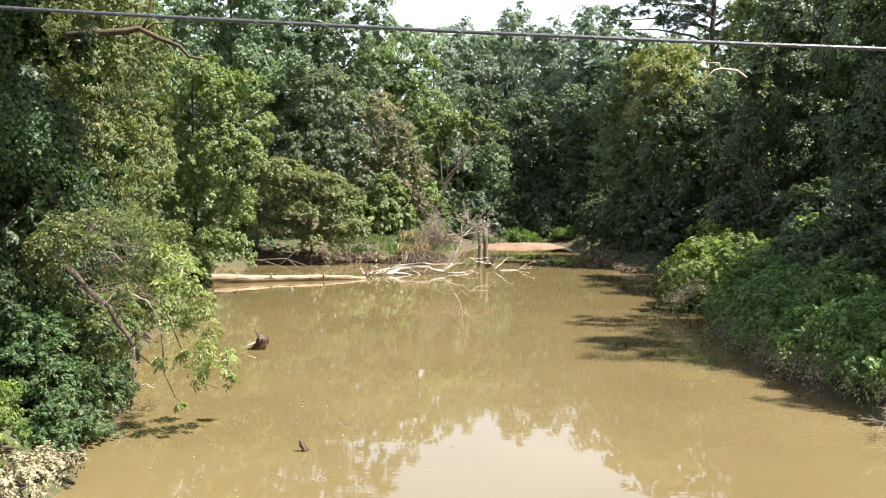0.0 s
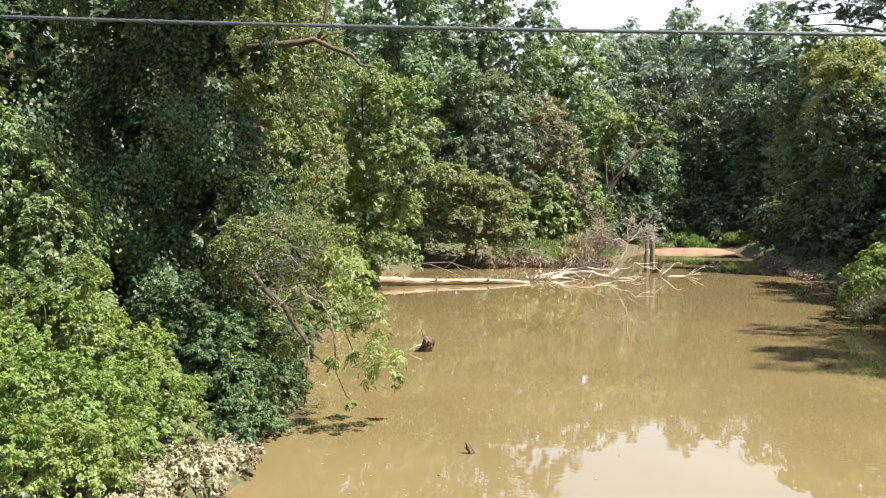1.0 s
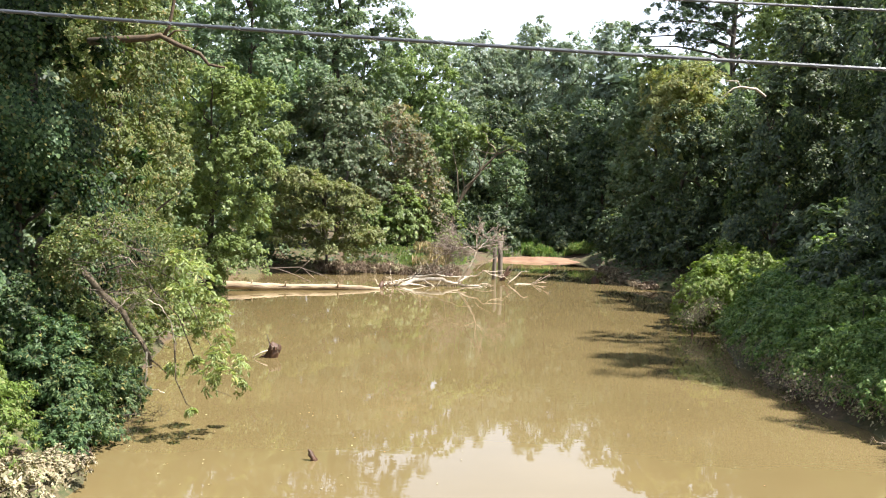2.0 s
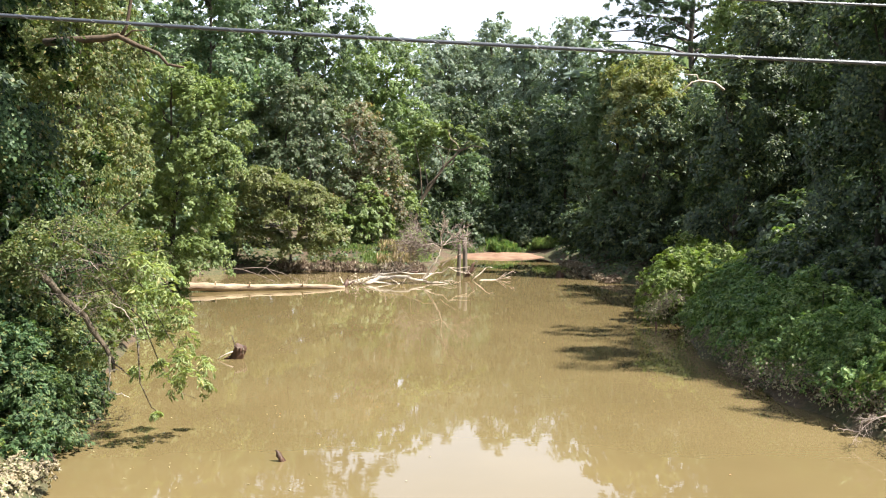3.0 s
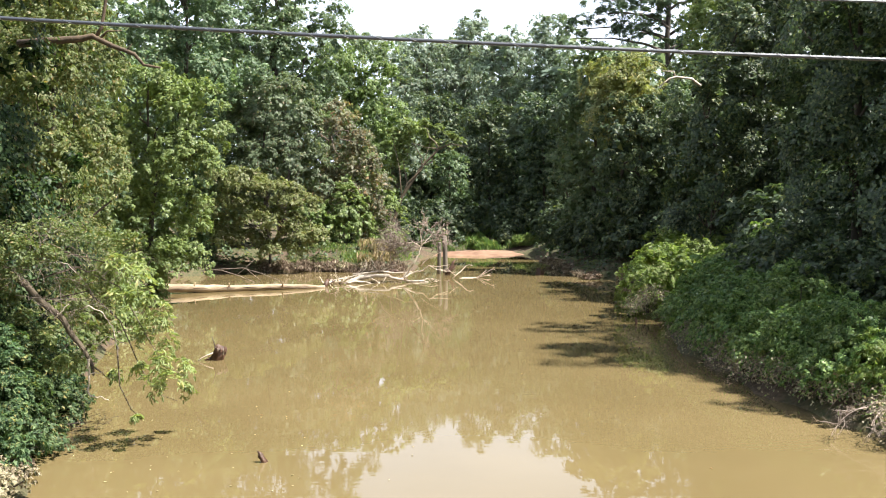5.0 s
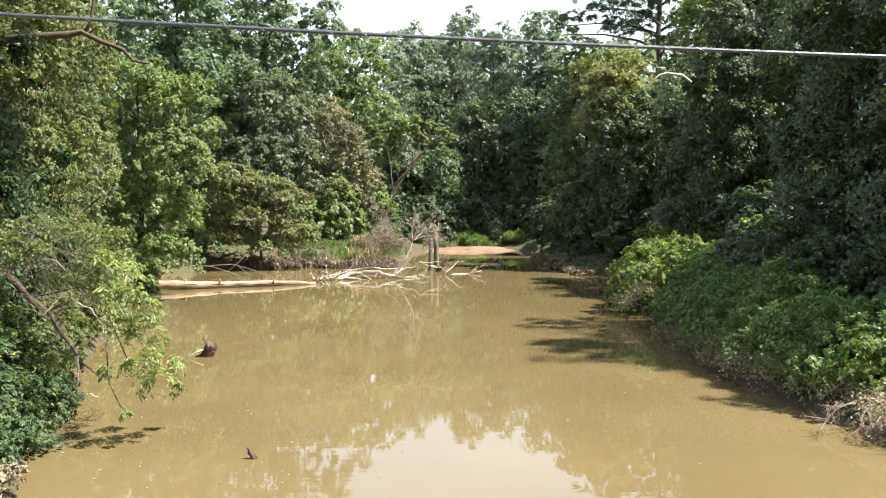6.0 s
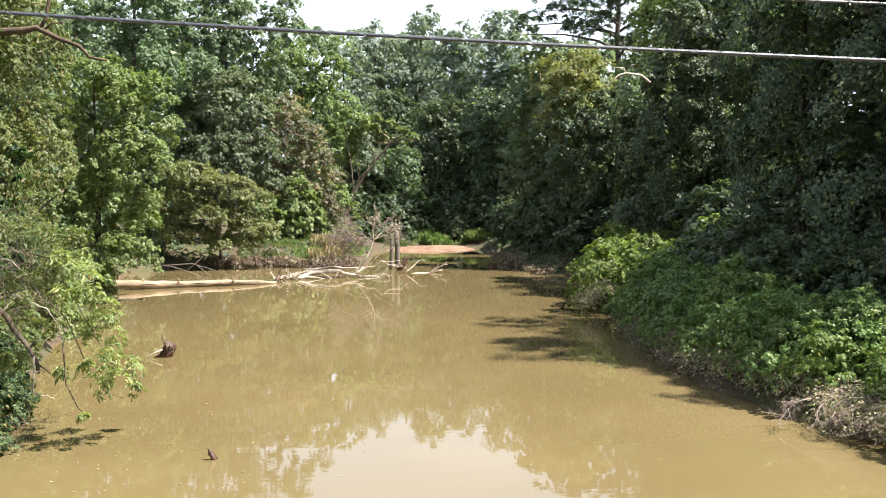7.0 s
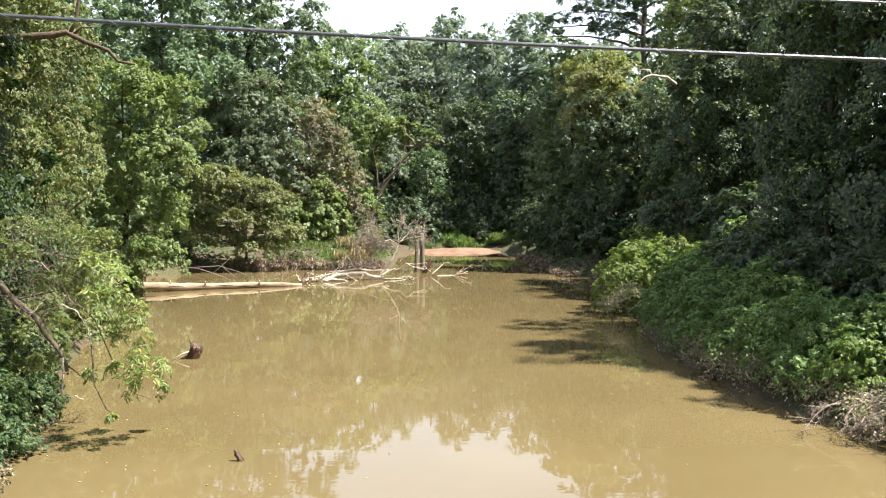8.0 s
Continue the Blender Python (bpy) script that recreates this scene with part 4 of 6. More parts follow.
def leaning_tree():
    """A slim pale-barked tree that leans out over the water, its crown at the end of its trunk."""
    rng = np.random.default_rng(19)
    th = thing("leaning_tree", "slim pale-barked tree leaning out over the grassy bank", "tree", "trees on the river banks", at=(-1.3, 80.0, on_ground(-1.3, 80)))
    line = np.array([(0, 0, -0.3), (0.5, 0, 1.4), (1.3, 0, 3.6), (3.0, 0, 6.1), (4.4, 0, 7.5), (5.4, 0, 7.9), (6.8, 0, 7.6)])
    part("trunk", mesh_of("trunk", *tube(line, [0.15, 0.145, 0.13, 0.11, 0.08, 0.05, 0.02], 8, 0.2, rng), M_LIMB, True), th)
    c = np.array([(0.6, 0, 8.8), (1.8, 0.4, 9.4), (3.0, -0.3, 9.4), (4.2, 0.4, 9.0), (5.2, 0, 8.3), (0.6, 1.0, 7.6), (2.0, 1.2, 8.2), (-0.4, 1.3, 6.2),
                  (1.0, 1.4, 6.8), (-1.2, 1.2, 4.6), (5.6, 0.4, 7.9), (-0.8, 1.3, 3.4)])
    rad = 0.95 * (0.75 + 0.5 * rng.random(len(c)))
    part("crown", crown_mesh(rng, c, rad, 75, 0.24, M_MAPLE, 1.3, 0.6, None, 0.7, 0.35, 0.2), th)
    for k in range(7):
        part("limb", mesh_of("limb", *tube(bent(rng, line[2 + k % 3], c[k], 5, 0.08), np.linspace(0.06, 0.015, 5), 5), M_PALEBARK, True), th)
    return th


leaning_tree()


def pine_tree(x, y, height):
    rng = np.random.default_rng(77)
    g = on_ground(x, y)
    th = thing("pine_tree", "tall old pine with open branches of dark needles", "tree", "trees on the river banks", at=(x, y, g))
    line = bent(rng, (0, 0, -0.3), (0.5, 0, height - g), 12, 0.008)
    part("trunk", mesh_of("trunk", *tube(line, np.linspace(0.42, 0.10, 12), 10, 0.12, rng), M_BARK, True), th)
    cs, rs = [], []
    boughs = [(15.2, math.pi + 0.2, 7.6), (16.3, math.pi - 0.15, 7.2), (17.3, math.pi + 0.1, 5.6), (18.6, math.pi - 0.3, 5.2), (17.0, math.pi + 0.6, 5.0), (20.0, math.pi, 4.6), (21.5, math.pi + 0.4, 3.8)]
    boughs += [(13.5 + 0.62 * k, 2.4 * k, 4.2 - 0.12 * k) for k in range(18)]
    for k, (z, az, length) in enumerate(boughs):
        z, length = 5 + (z - 5) * 1.167, length * 1.167
        a = np.array((0.3, 0, z - g))
        way = np.array((math.cos(az), math.sin(az), 0.12))
        p = np.array([a, a + way * length * 0.25 + np.array((0, 0, 0.5)), a + way * length * 0.6 + np.array((0, 0, 0.55)), a + way * length])
        part("limb", mesh_of("limb", *tube(p, [0.14, 0.11, 0.07, 0.025], 6), M_BARK, True), th)
        for q in (0.5, 0.7, 0.85, 1.0):
            for _ in range(3):
                cs.append(a + way * length * q + rng.normal(size=3) * np.array((0.6, 0.6, 0.35)) + np.array((0, 0, 0.55)))
                rs.append(0.5 + 0.35 * rng.random())
    c, rad = np.array(cs), np.array(rs)
    cen, nor, alo = sprays(rng, c, rad, 7, 13, 0.6, 0.1, 0.2)
    alo = unit(alo + np.array((0, 0, 0.9)))
    part("crown", leaf_mesh("crown", cen, nor, alo, 0.30 + 0.16 * rng.random(len(cen)), M_NEEDLE, 0.22), th)
    return th


pine_tree(23.0, 84.0, 28.4)


def far_woods():
    """The forest that closes the view behind the banks, too far and dense to tell its trees apart."""
    rng = np.random.default_rng(501)
    spots = []
    for a in np.linspace(-30, 34, 36):
        spots.append((a + rng.normal() * 0.8, 128 + rng.random() * 10))
    for b in np.linspace(18, 122, 26):
        spots.append((30 + rng.random() * 5, b))
        spots.append((-26 - rng.random() * 5, b))
    for a in np.linspace(-30, -2, 16):
        spots.append((a + rng.normal() * 0.8, 98 + rng.random() * 5))
    for a in np.linspace(17, 31, 9):
        spots.append((a + rng.normal() * 0.8, 92 + rng.random() * 8))
    # unseen woods behind and beside the camera, added to block low sky light
    for a in np.linspace(-34, 34, 24):
        spots.append((a + rng.normal(), -34 - rng.random() * 8))
    for b in np.linspace(-30, 12, 13):
        spots.append((28 + rng.random() * 5, b))
        spots.append((-21 - rng.random() * 5, b))
    for a in np.linspace(17, 29, 8):
        spots.append((a + rng.normal() * 0.6, 101 + rng.random() * 6))
    cs, rs = [], []
    for sx, sy in spots:
        h = (18 if sx < 15 else 13) + 6 * rng.random()
        if -12 < sx < 4 and sy < 110:
            h = 11.0 + 3 * rng.random()
        for z in np.arange(1.5, h, 2.6):
            cs.append((sx + rng.normal() * 1.2, sy + rng.normal() * 1.2, z + rng.normal() * 0.5 + on_ground(sx, sy)))
            rs.append(2.0 + rng.random() * 1.0)
    cen, nor, alo = sprays(rng, np.array(cs), np.array(rs), 10, 10, 0.8, 0.3, 0.3)
    ob = new("far_woods", leaf_mesh("far_woods", cen, nor, alo, 0.7 + 0.45 * rng.random(len(cen)), M_HAZED, 0.8, None))
    return tagged(ob, "dense green woods behind the river banks", "woods", kind="stuff")


far_woods()
# ---- undergrowth ----
SHADE = "undergrowth below the trees"
rng_u = np.random.default_rng(900)
for sx, sy, sh, sr in [(-11.6, 27, 3.2, 1.8), (-12.2, 31, 2.6, 1.7), (-13.2, 39, 3.0, 1.9), (-15.4, 43, 3.0, 2.0), (-17.0, 49, 3.6, 2.2), (-18.0, 55, 3.6, 2.4),
                       (-17.2, 61, 3.2, 2.4), (-13.6, 66.4, 3.0, 2.2)]:
    shrub("dense green undergrowth below the trees", sx, sy, sh, sr, sr, 0.2, M_OAK, int(sy * 7), 1.5, SHADE)
for sx, sy, sh, sr in [(-6.4, 69.5, 3.4, 2.0), (-3.9, 70.5, 4.6, 1.9), (-1.6, 74, 4.8, 1.9)]:
    shrub("light green bush behind the grassy bank", sx, sy, sh, sr, sr, 0.24, M_MAPLE, int(sy * 11), 1.6, SHADE)
# shade below the canopy is painted in by the darkened leaf colour
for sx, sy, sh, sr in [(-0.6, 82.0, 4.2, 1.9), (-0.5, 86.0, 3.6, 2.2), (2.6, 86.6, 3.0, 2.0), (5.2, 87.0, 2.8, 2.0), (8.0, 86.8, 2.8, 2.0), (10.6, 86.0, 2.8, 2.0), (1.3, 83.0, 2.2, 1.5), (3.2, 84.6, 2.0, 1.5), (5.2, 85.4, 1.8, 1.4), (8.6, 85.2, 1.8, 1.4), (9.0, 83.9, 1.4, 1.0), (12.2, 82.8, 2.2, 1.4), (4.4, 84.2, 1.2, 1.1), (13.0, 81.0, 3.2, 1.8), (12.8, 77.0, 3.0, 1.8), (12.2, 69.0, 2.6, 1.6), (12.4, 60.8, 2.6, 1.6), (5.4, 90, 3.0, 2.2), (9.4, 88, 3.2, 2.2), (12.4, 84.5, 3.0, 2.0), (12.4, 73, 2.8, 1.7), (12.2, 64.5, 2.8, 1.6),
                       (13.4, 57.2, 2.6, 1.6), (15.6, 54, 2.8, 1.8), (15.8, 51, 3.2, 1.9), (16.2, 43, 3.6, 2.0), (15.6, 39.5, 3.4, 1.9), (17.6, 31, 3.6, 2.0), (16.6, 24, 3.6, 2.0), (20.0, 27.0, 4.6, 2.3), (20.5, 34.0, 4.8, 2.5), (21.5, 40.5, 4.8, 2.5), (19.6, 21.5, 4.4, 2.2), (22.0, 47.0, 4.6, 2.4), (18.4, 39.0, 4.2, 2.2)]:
    shrub("undergrowth below the trees, leaves darkened as in shade", sx, sy, sh, sr, sr, 0.26, M_SHADETONE, int(sy * 13), 1.4, SHADE)

for sx, sy, sh, sr in [(-8.9, 23.8, 1.7, 1.0), (-9.5, 25.6, 1.7, 1.1), (-10.2, 24.0, 2.4, 1.3), (-10.4, 26.5, 2.2, 1.3), (-9.5, 27.4, 1.2, 0.9), (-9.8, 29.2, 1.2, 0.9), (-10.0, 31.4, 1.2, 0.9), (-10.3, 34.6, 1.3, 1.0), (-10.9, 38.4, 1.4, 1.1), (-10.6, 29.5, 2.0, 1.3), (-11.0, 33.0, 1.9, 1.3), (-11.4, 36.5, 1.8, 1.3), (-12.4, 40.0, 1.9, 1.4), (-13.4, 43.0, 1.8, 1.4), (-12.6, 44.6, 2.6, 1.6), (-12.9, 47.4, 2.8, 1.7), (-13.8, 49.0, 2.6, 1.6)]:
    shrub("yellow-green shrub hanging over the water's edge", sx, sy, sh, sr, sr, 0.14, M_YELLOW if int(sy) % 2 else M_MAPLE, int(sy * 17), 1.6, "shrubs along the waterline")

for sx, sy, sh, sr in [(-14.0, 46.5, 2.0, 1.5), (-14.6, 49.5, 2.2, 1.5), (-16.2, 52.5, 2.4, 1.6), (-16.0, 56.5, 2.4, 1.6), (-15.6, 60.0, 2.4, 1.7)]:
    shrub("green shrub hanging over the inlet's edge", sx, sy, sh, sr, sr, 0.17, M_MAPLE if int(sy) % 2 else M_OAK, int(sy * 19), 1.5, "shrubs along the waterline")

# ---- leafy slope of the shaded bank ----
SLOPE = "shrubs on the shaded slope"
rng_s = np.random.default_rng(41)
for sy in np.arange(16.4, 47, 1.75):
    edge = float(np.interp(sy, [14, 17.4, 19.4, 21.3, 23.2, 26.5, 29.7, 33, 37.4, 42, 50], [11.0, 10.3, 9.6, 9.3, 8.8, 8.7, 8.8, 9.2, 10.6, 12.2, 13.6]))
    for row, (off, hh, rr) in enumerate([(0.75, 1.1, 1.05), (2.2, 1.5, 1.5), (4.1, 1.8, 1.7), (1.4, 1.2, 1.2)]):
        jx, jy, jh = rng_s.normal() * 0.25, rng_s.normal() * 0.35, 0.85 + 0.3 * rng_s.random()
        # leaf colour paints the light: bright where sun falls, dark in the back row
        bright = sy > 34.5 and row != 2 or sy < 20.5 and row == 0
        shrub("leafy shrub above the waterline, painted brighter as if sunlit" if bright else "deep green leafy shrub covering the sloping bank",
              edge + off + jx, sy + jy, hh * jh, rr, rr, (0.072 if sy < 24 else 0.088 if sy < 30 else 0.105) * (1.6 if row == 2 else 1), M_SHRUB if bright else M_SHADETONE if row == 2 and sy < 36 else M_KUDZU, int(sy * 100) + row, 1.2, SLOPE, stems=2, floor=0.42)
# lighter leaves than the slope's, to paint the sun on this bush
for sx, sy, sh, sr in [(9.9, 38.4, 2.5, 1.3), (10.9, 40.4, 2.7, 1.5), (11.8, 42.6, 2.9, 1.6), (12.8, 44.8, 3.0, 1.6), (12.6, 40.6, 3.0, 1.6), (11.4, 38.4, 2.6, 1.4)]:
    shrub("yellow-green bush leaning over the water, sunlight in its colour", sx, sy, sh, sr, sr, 0.13, M_SHRUB, int(sx * 9 + sy), 1.7, SLOPE, stems=3, z=0.3)


def hanging_fringe(label, edge, y, seed, span=1.5, strands=34, top=0.95, reach=0.55, leaf=0.072, green=0.4):
    """Drooping stems along an undercut bank, with withered and green leaves, their tips just over the water."""
    rng = np.random.default_rng(seed)
    th = thing("hanging_fringe", label, "shrub", "withered fringe along the bank", at=(edge, y, 0))
    stems, dry, live = [], [], []
    for k in range(strands):
        a = np.array((0.55 + 0.25 * rng.normal(), (rng.random() - 0.5) * span, top * (0.75 + 0.4 * rng.random())))
        tip = np.array((-reach * (0.3 + rng.random()), a[1] + rng.normal() * 0.22, 0.14 + 0.5 * rng.random()))
        mid = (a + tip) / 2 + np.array((-0.16, rng.normal() * 0.06, 0.10 + 0.16 * rng.random()))
        t = np.linspace(0, 1, 7)[:, None]
        line = a * (1 - t) ** 2 + 2 * mid * t * (1 - t) + tip * t * t
        stems.append(tube(line, np.linspace(0.007, 0.003, 7), 4))
        q = rng.random(26)
        p = a * ((1 - q) ** 2)[:, None] + 2 * mid * (q * (1 - q))[:, None] + tip * (q * q)[:, None] + rng.normal(size=(26, 3)) * 0.085
        alive = rng.random(26) < green * (1.25 - q)
        live.append(p[alive])
        dry.append(p[~alive])
    part("brushwood", mesh_of("brushwood", *joined(stems), M_TWIG), th, "thin grey drooping stems")
    for name, pts, mat, note in (("dry_foliage", np.concatenate(dry), M_DRY, "withered grey-brown leaves"), ("green_foliage", np.concatenate(live), M_KUDZU, "small green leaves")):
        n = len(pts)
        pts[:, 2] = np.maximum(pts[:, 2], 0.04)
        part(name, leaf_mesh(name, pts, unit(np.array((-0.5, -0.4, 0.6)) + rng.normal(size=(n, 3)) * 0.6), np.array((0, 0, -0.8)) + rng.normal(size=(n, 3)) * 0.6, leaf * (0.7 + 0.7 * rng.random(n)), mat, 0.55), th, note)
    return th


for k, sy in enumerate(np.arange(15.4, 37.5, 1.3)):
    edge = float(np.interp(sy, [14, 17.4, 19.4, 21.3, 23.2, 26.5, 29.7, 33, 37.4, 42, 50], [11.0, 10.3, 9.6, 9.3, 8.8, 8.7, 8.8, 9.2, 10.6, 12.2, 13.6]))
    hanging_fringe("withered grey leaves hanging over the undercut bank", edge + 0.4, float(sy), 700 + k, green=0.35 if sy < 20 else 0.7, top=1.0 if sy > 20 else 0.8)
for k, (sx, sy) in enumerate(((10.0, 18.4), (10.3, 17.2), (10.7, 16.0))):
    hanging_fringe("pale withered leaves and flood litter on the bank edge", sx, sy, 760 + k, 1.5, 46, 0.8, 0.7, 0.062, 0.2)
for k, (sx, sy) in enumerate(((9.5, 37.6), (10.3, 38.9), (11.2, 40.4))):
    hanging_fringe("pale withered leaves hanging from the bright bush", sx, sy, 740 + k, 1.5, 36, 1.25, 0.75, 0.09, 0.25)

# the lightened vine colour stands for sun on these thickets
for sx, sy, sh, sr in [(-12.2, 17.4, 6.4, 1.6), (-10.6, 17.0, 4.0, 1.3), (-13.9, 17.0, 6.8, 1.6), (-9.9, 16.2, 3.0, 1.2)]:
    shrub("tall thicket overgrown with climbing vine, paled as if sunlit", sx, sy, sh, sr, sr * 0.8, 0.075, M_LITVINE, int(sx * -40 + sy), 1.4, "vine thickets", name="vine_thicket")

# ---- bright shrubs below the bridge on the left ----
NEAR = "shrubs beside the bridge"
for sx, sy, sh, sr, lf in [(-10.4, 13.4, 2.6, 1.5, 0.065), (-8.4, 13.6, 1.9, 1.3, 0.065), (-11.8, 15.2, 3.0, 1.6, 0.07), (-9.4, 15.4, 2.6, 1.4, 0.065), (-7.8, 15.4, 1.5, 1.0, 0.06),
                           (-12.6, 17.6, 3.0, 1.6, 0.075), (-8.9, 16.9, 1.5, 1.0, 0.07), (-9.4, 12.0, 1.6, 1.3, 0.065), (-12.0, 12.6, 2.6, 1.5, 0.07), (-7.9, 14.2, 1.3, 0.9, 0.06), (-7.8, 12.8, 1.3, 1.0, 0.06), (-13.6, 14.6, 3.2, 1.5, 0.075)]:
    shrub("bright green shrub beside the bridge", sx, sy, sh, sr, sr, lf * 0.86, M_SHRUB, int(sx * -70 + sy), 1.1, NEAR)
# those nearer the vine wall take its shade-darkened leaf colour
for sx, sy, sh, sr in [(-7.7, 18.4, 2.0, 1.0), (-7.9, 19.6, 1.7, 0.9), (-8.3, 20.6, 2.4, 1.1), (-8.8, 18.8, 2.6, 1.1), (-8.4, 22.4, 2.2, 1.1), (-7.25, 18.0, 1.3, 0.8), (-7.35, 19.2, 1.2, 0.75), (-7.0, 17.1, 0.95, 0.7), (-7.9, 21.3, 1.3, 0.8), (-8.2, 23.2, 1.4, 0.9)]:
    shrub("dark green broad-leaved shrub over the water", sx, sy, sh, sr, sr, 0.072, M_DEEPTONE if sx < -8.2 else M_VINE, int(sx * -90 + sy), 1.5, NEAR)
for sx, sy, sr in [(-6.65, 15.8, 0.6), (-6.8, 14.9, 0.75), (-7.1, 13.9, 0.8), (-7.2, 12.9, 0.8)]:
    shrub("dry whitish flood litter caught on twigs", sx, sy, sr * 0.6, sr, sr, 0.055, M_DRY, int(sx * -50 + sy), 1.0, "dry flood litter", name="dry_shrub", stems=4)


def ground_cover():
    """Low ivy, weeds and leaf litter that cover the banks between the shrubs."""
    rng = np.random.default_rng(77)
    x = np.concatenate([rng.uniform(-20, -5, 18000), rng.uniform(8, 19, 18000), rng.uniform(-16, 18, 10000)])
    y = np.concatenate([rng.uniform(10, 66, 18000), rng.uniform(12, 60, 18000), rng.uniform(58, 96, 10000)])
    d = shore_distance(x, y)
    ok = (d > 0.12) & (d < 8) & (np.hypot((x - 6.0) / 5.0, (y - 80.0) / 4.2) > 1)
    x, y = x[ok], y[ok]
    z = ground_height(x, y) + 0.05 + 0.30 * rng.random(len(x)) ** 2
    nor = unit(np.stack([rng.normal(size=len(x)) * 0.5, rng.normal(size=len(x)) * 0.5, np.ones(len(x))], 1))
    size = (0.10 + 0.0022 * y) * (0.7 + 0.6 * rng.random(len(x)))
    ob = new("ground_cover", leaf_mesh("ground_cover", np.stack([x, y, z], 1), nor, rng.normal(size=(len(x), 3)), size, M_SHADETONE, 0.7))
    return tagged(ob, "low ivy and weeds covering the muddy banks", "ground cover", kind="stuff")


ground_cover()
for sx, sy, sr in [(-9.2, 65.0, 0.6), (-7.9, 65.0, 0.7), (-6.6, 64.5, 0.7), (-5.2, 63.9, 0.7), (-3.9, 63.3, 0.7), (-2.6, 62.8, 0.7), (-1.3, 62.5, 0.6), (-0.2, 62.7, 0.6)]:
    shrub("dry roots and pale weeds on the eroded bank edge", sx, sy, sr * 0.55, sr * 0.8, sr * 0.6, 0.09, M_DRY, int(sx * -31 + sy), 0.7, "dry flood litter", name="dry_shrub", stems=4)
for sx, sy, sr in [(10.2, 68.0, 0.7), (10.25, 65.6, 0.8), (10.2, 63.2, 0.7), (10.3, 60.6, 0.8), (10.6, 58.0, 0.7), (11.0, 55.8, 0.7), (12.6, 54.2, 0.7), (13.4, 51.0, 0.7)]:
    shrub("brown roots and dead weeds on the shaded bank edge", sx, sy, sr * 0.6, sr * 0.9, sr * 1.5, 0.13, M_ROOTS, int(sx * 31 + sy), 0.8, "dry flood litter", name="dry_shrub", stems=4)
# ---- things in and over the water ----


def fallen_log():
    rng = np.random.default_rng(3)
    th = thing("fallen_log", "long weathered barkless log lying in the shallows", "log", at=(-12.5, 50.4, 0.0))
    q = np.linspace(0, 1, 26)
    pts = np.stack([-0.6 + 8.9 * q, -0.1 + 2.3 * q + 0.04 * np.sin(q * 17), 0.27 - 0.21 * q + 0.03 * np.sin(q * 11) + 0.012 * np.sin(q * 37)], 1)
    radii = np.interp(q, [0, 0.15, 0.5, 0.85, 1], [0.25, 0.225, 0.175, 0.135, 0.115]) * (1 + 0.05 * np.sin(q * 31) + 0.03 * rng.normal(size=26))
    trunk = part("trunk", mesh_of("trunk", *tube(pts, radii, 18, 0.14, rng), M_LOG, True), th)
    for q, h in ((1.7, 0.16), (3.4, 0.10), (6.1, 0.12)):
        z = 0.27 - 0.21 * q / 8.9 + 0.17
        part("knot", mesh_of("knot", *tube([(q, 0.26 * q - 0.1, z - 0.1), (q + 0.05, 0.25 * q - 0.12, z + h)], [0.05, 0.02], 7, 0.3, rng), M_LOG, True), th)
    for k in range(7):
        a = 0.6 + k * 1.05 + rng.random() * 0.4
        y = 0.26 * a - 0.1 - 0.17
        z = 0.27 - 0.0236 * a + 0.05 * rng.normal()
        part("crack", mesh_of("crack", *tube([(a, y, z), (a + 0.3, y + 0.075, z + 0.01), (a + 0.7, y + 0.18, z - 0.01)], [0.012, 0.03, 0.008], 5), M_WETWOOD, True), trunk, "dark split in the weathered wood")
    return th


fallen_log()


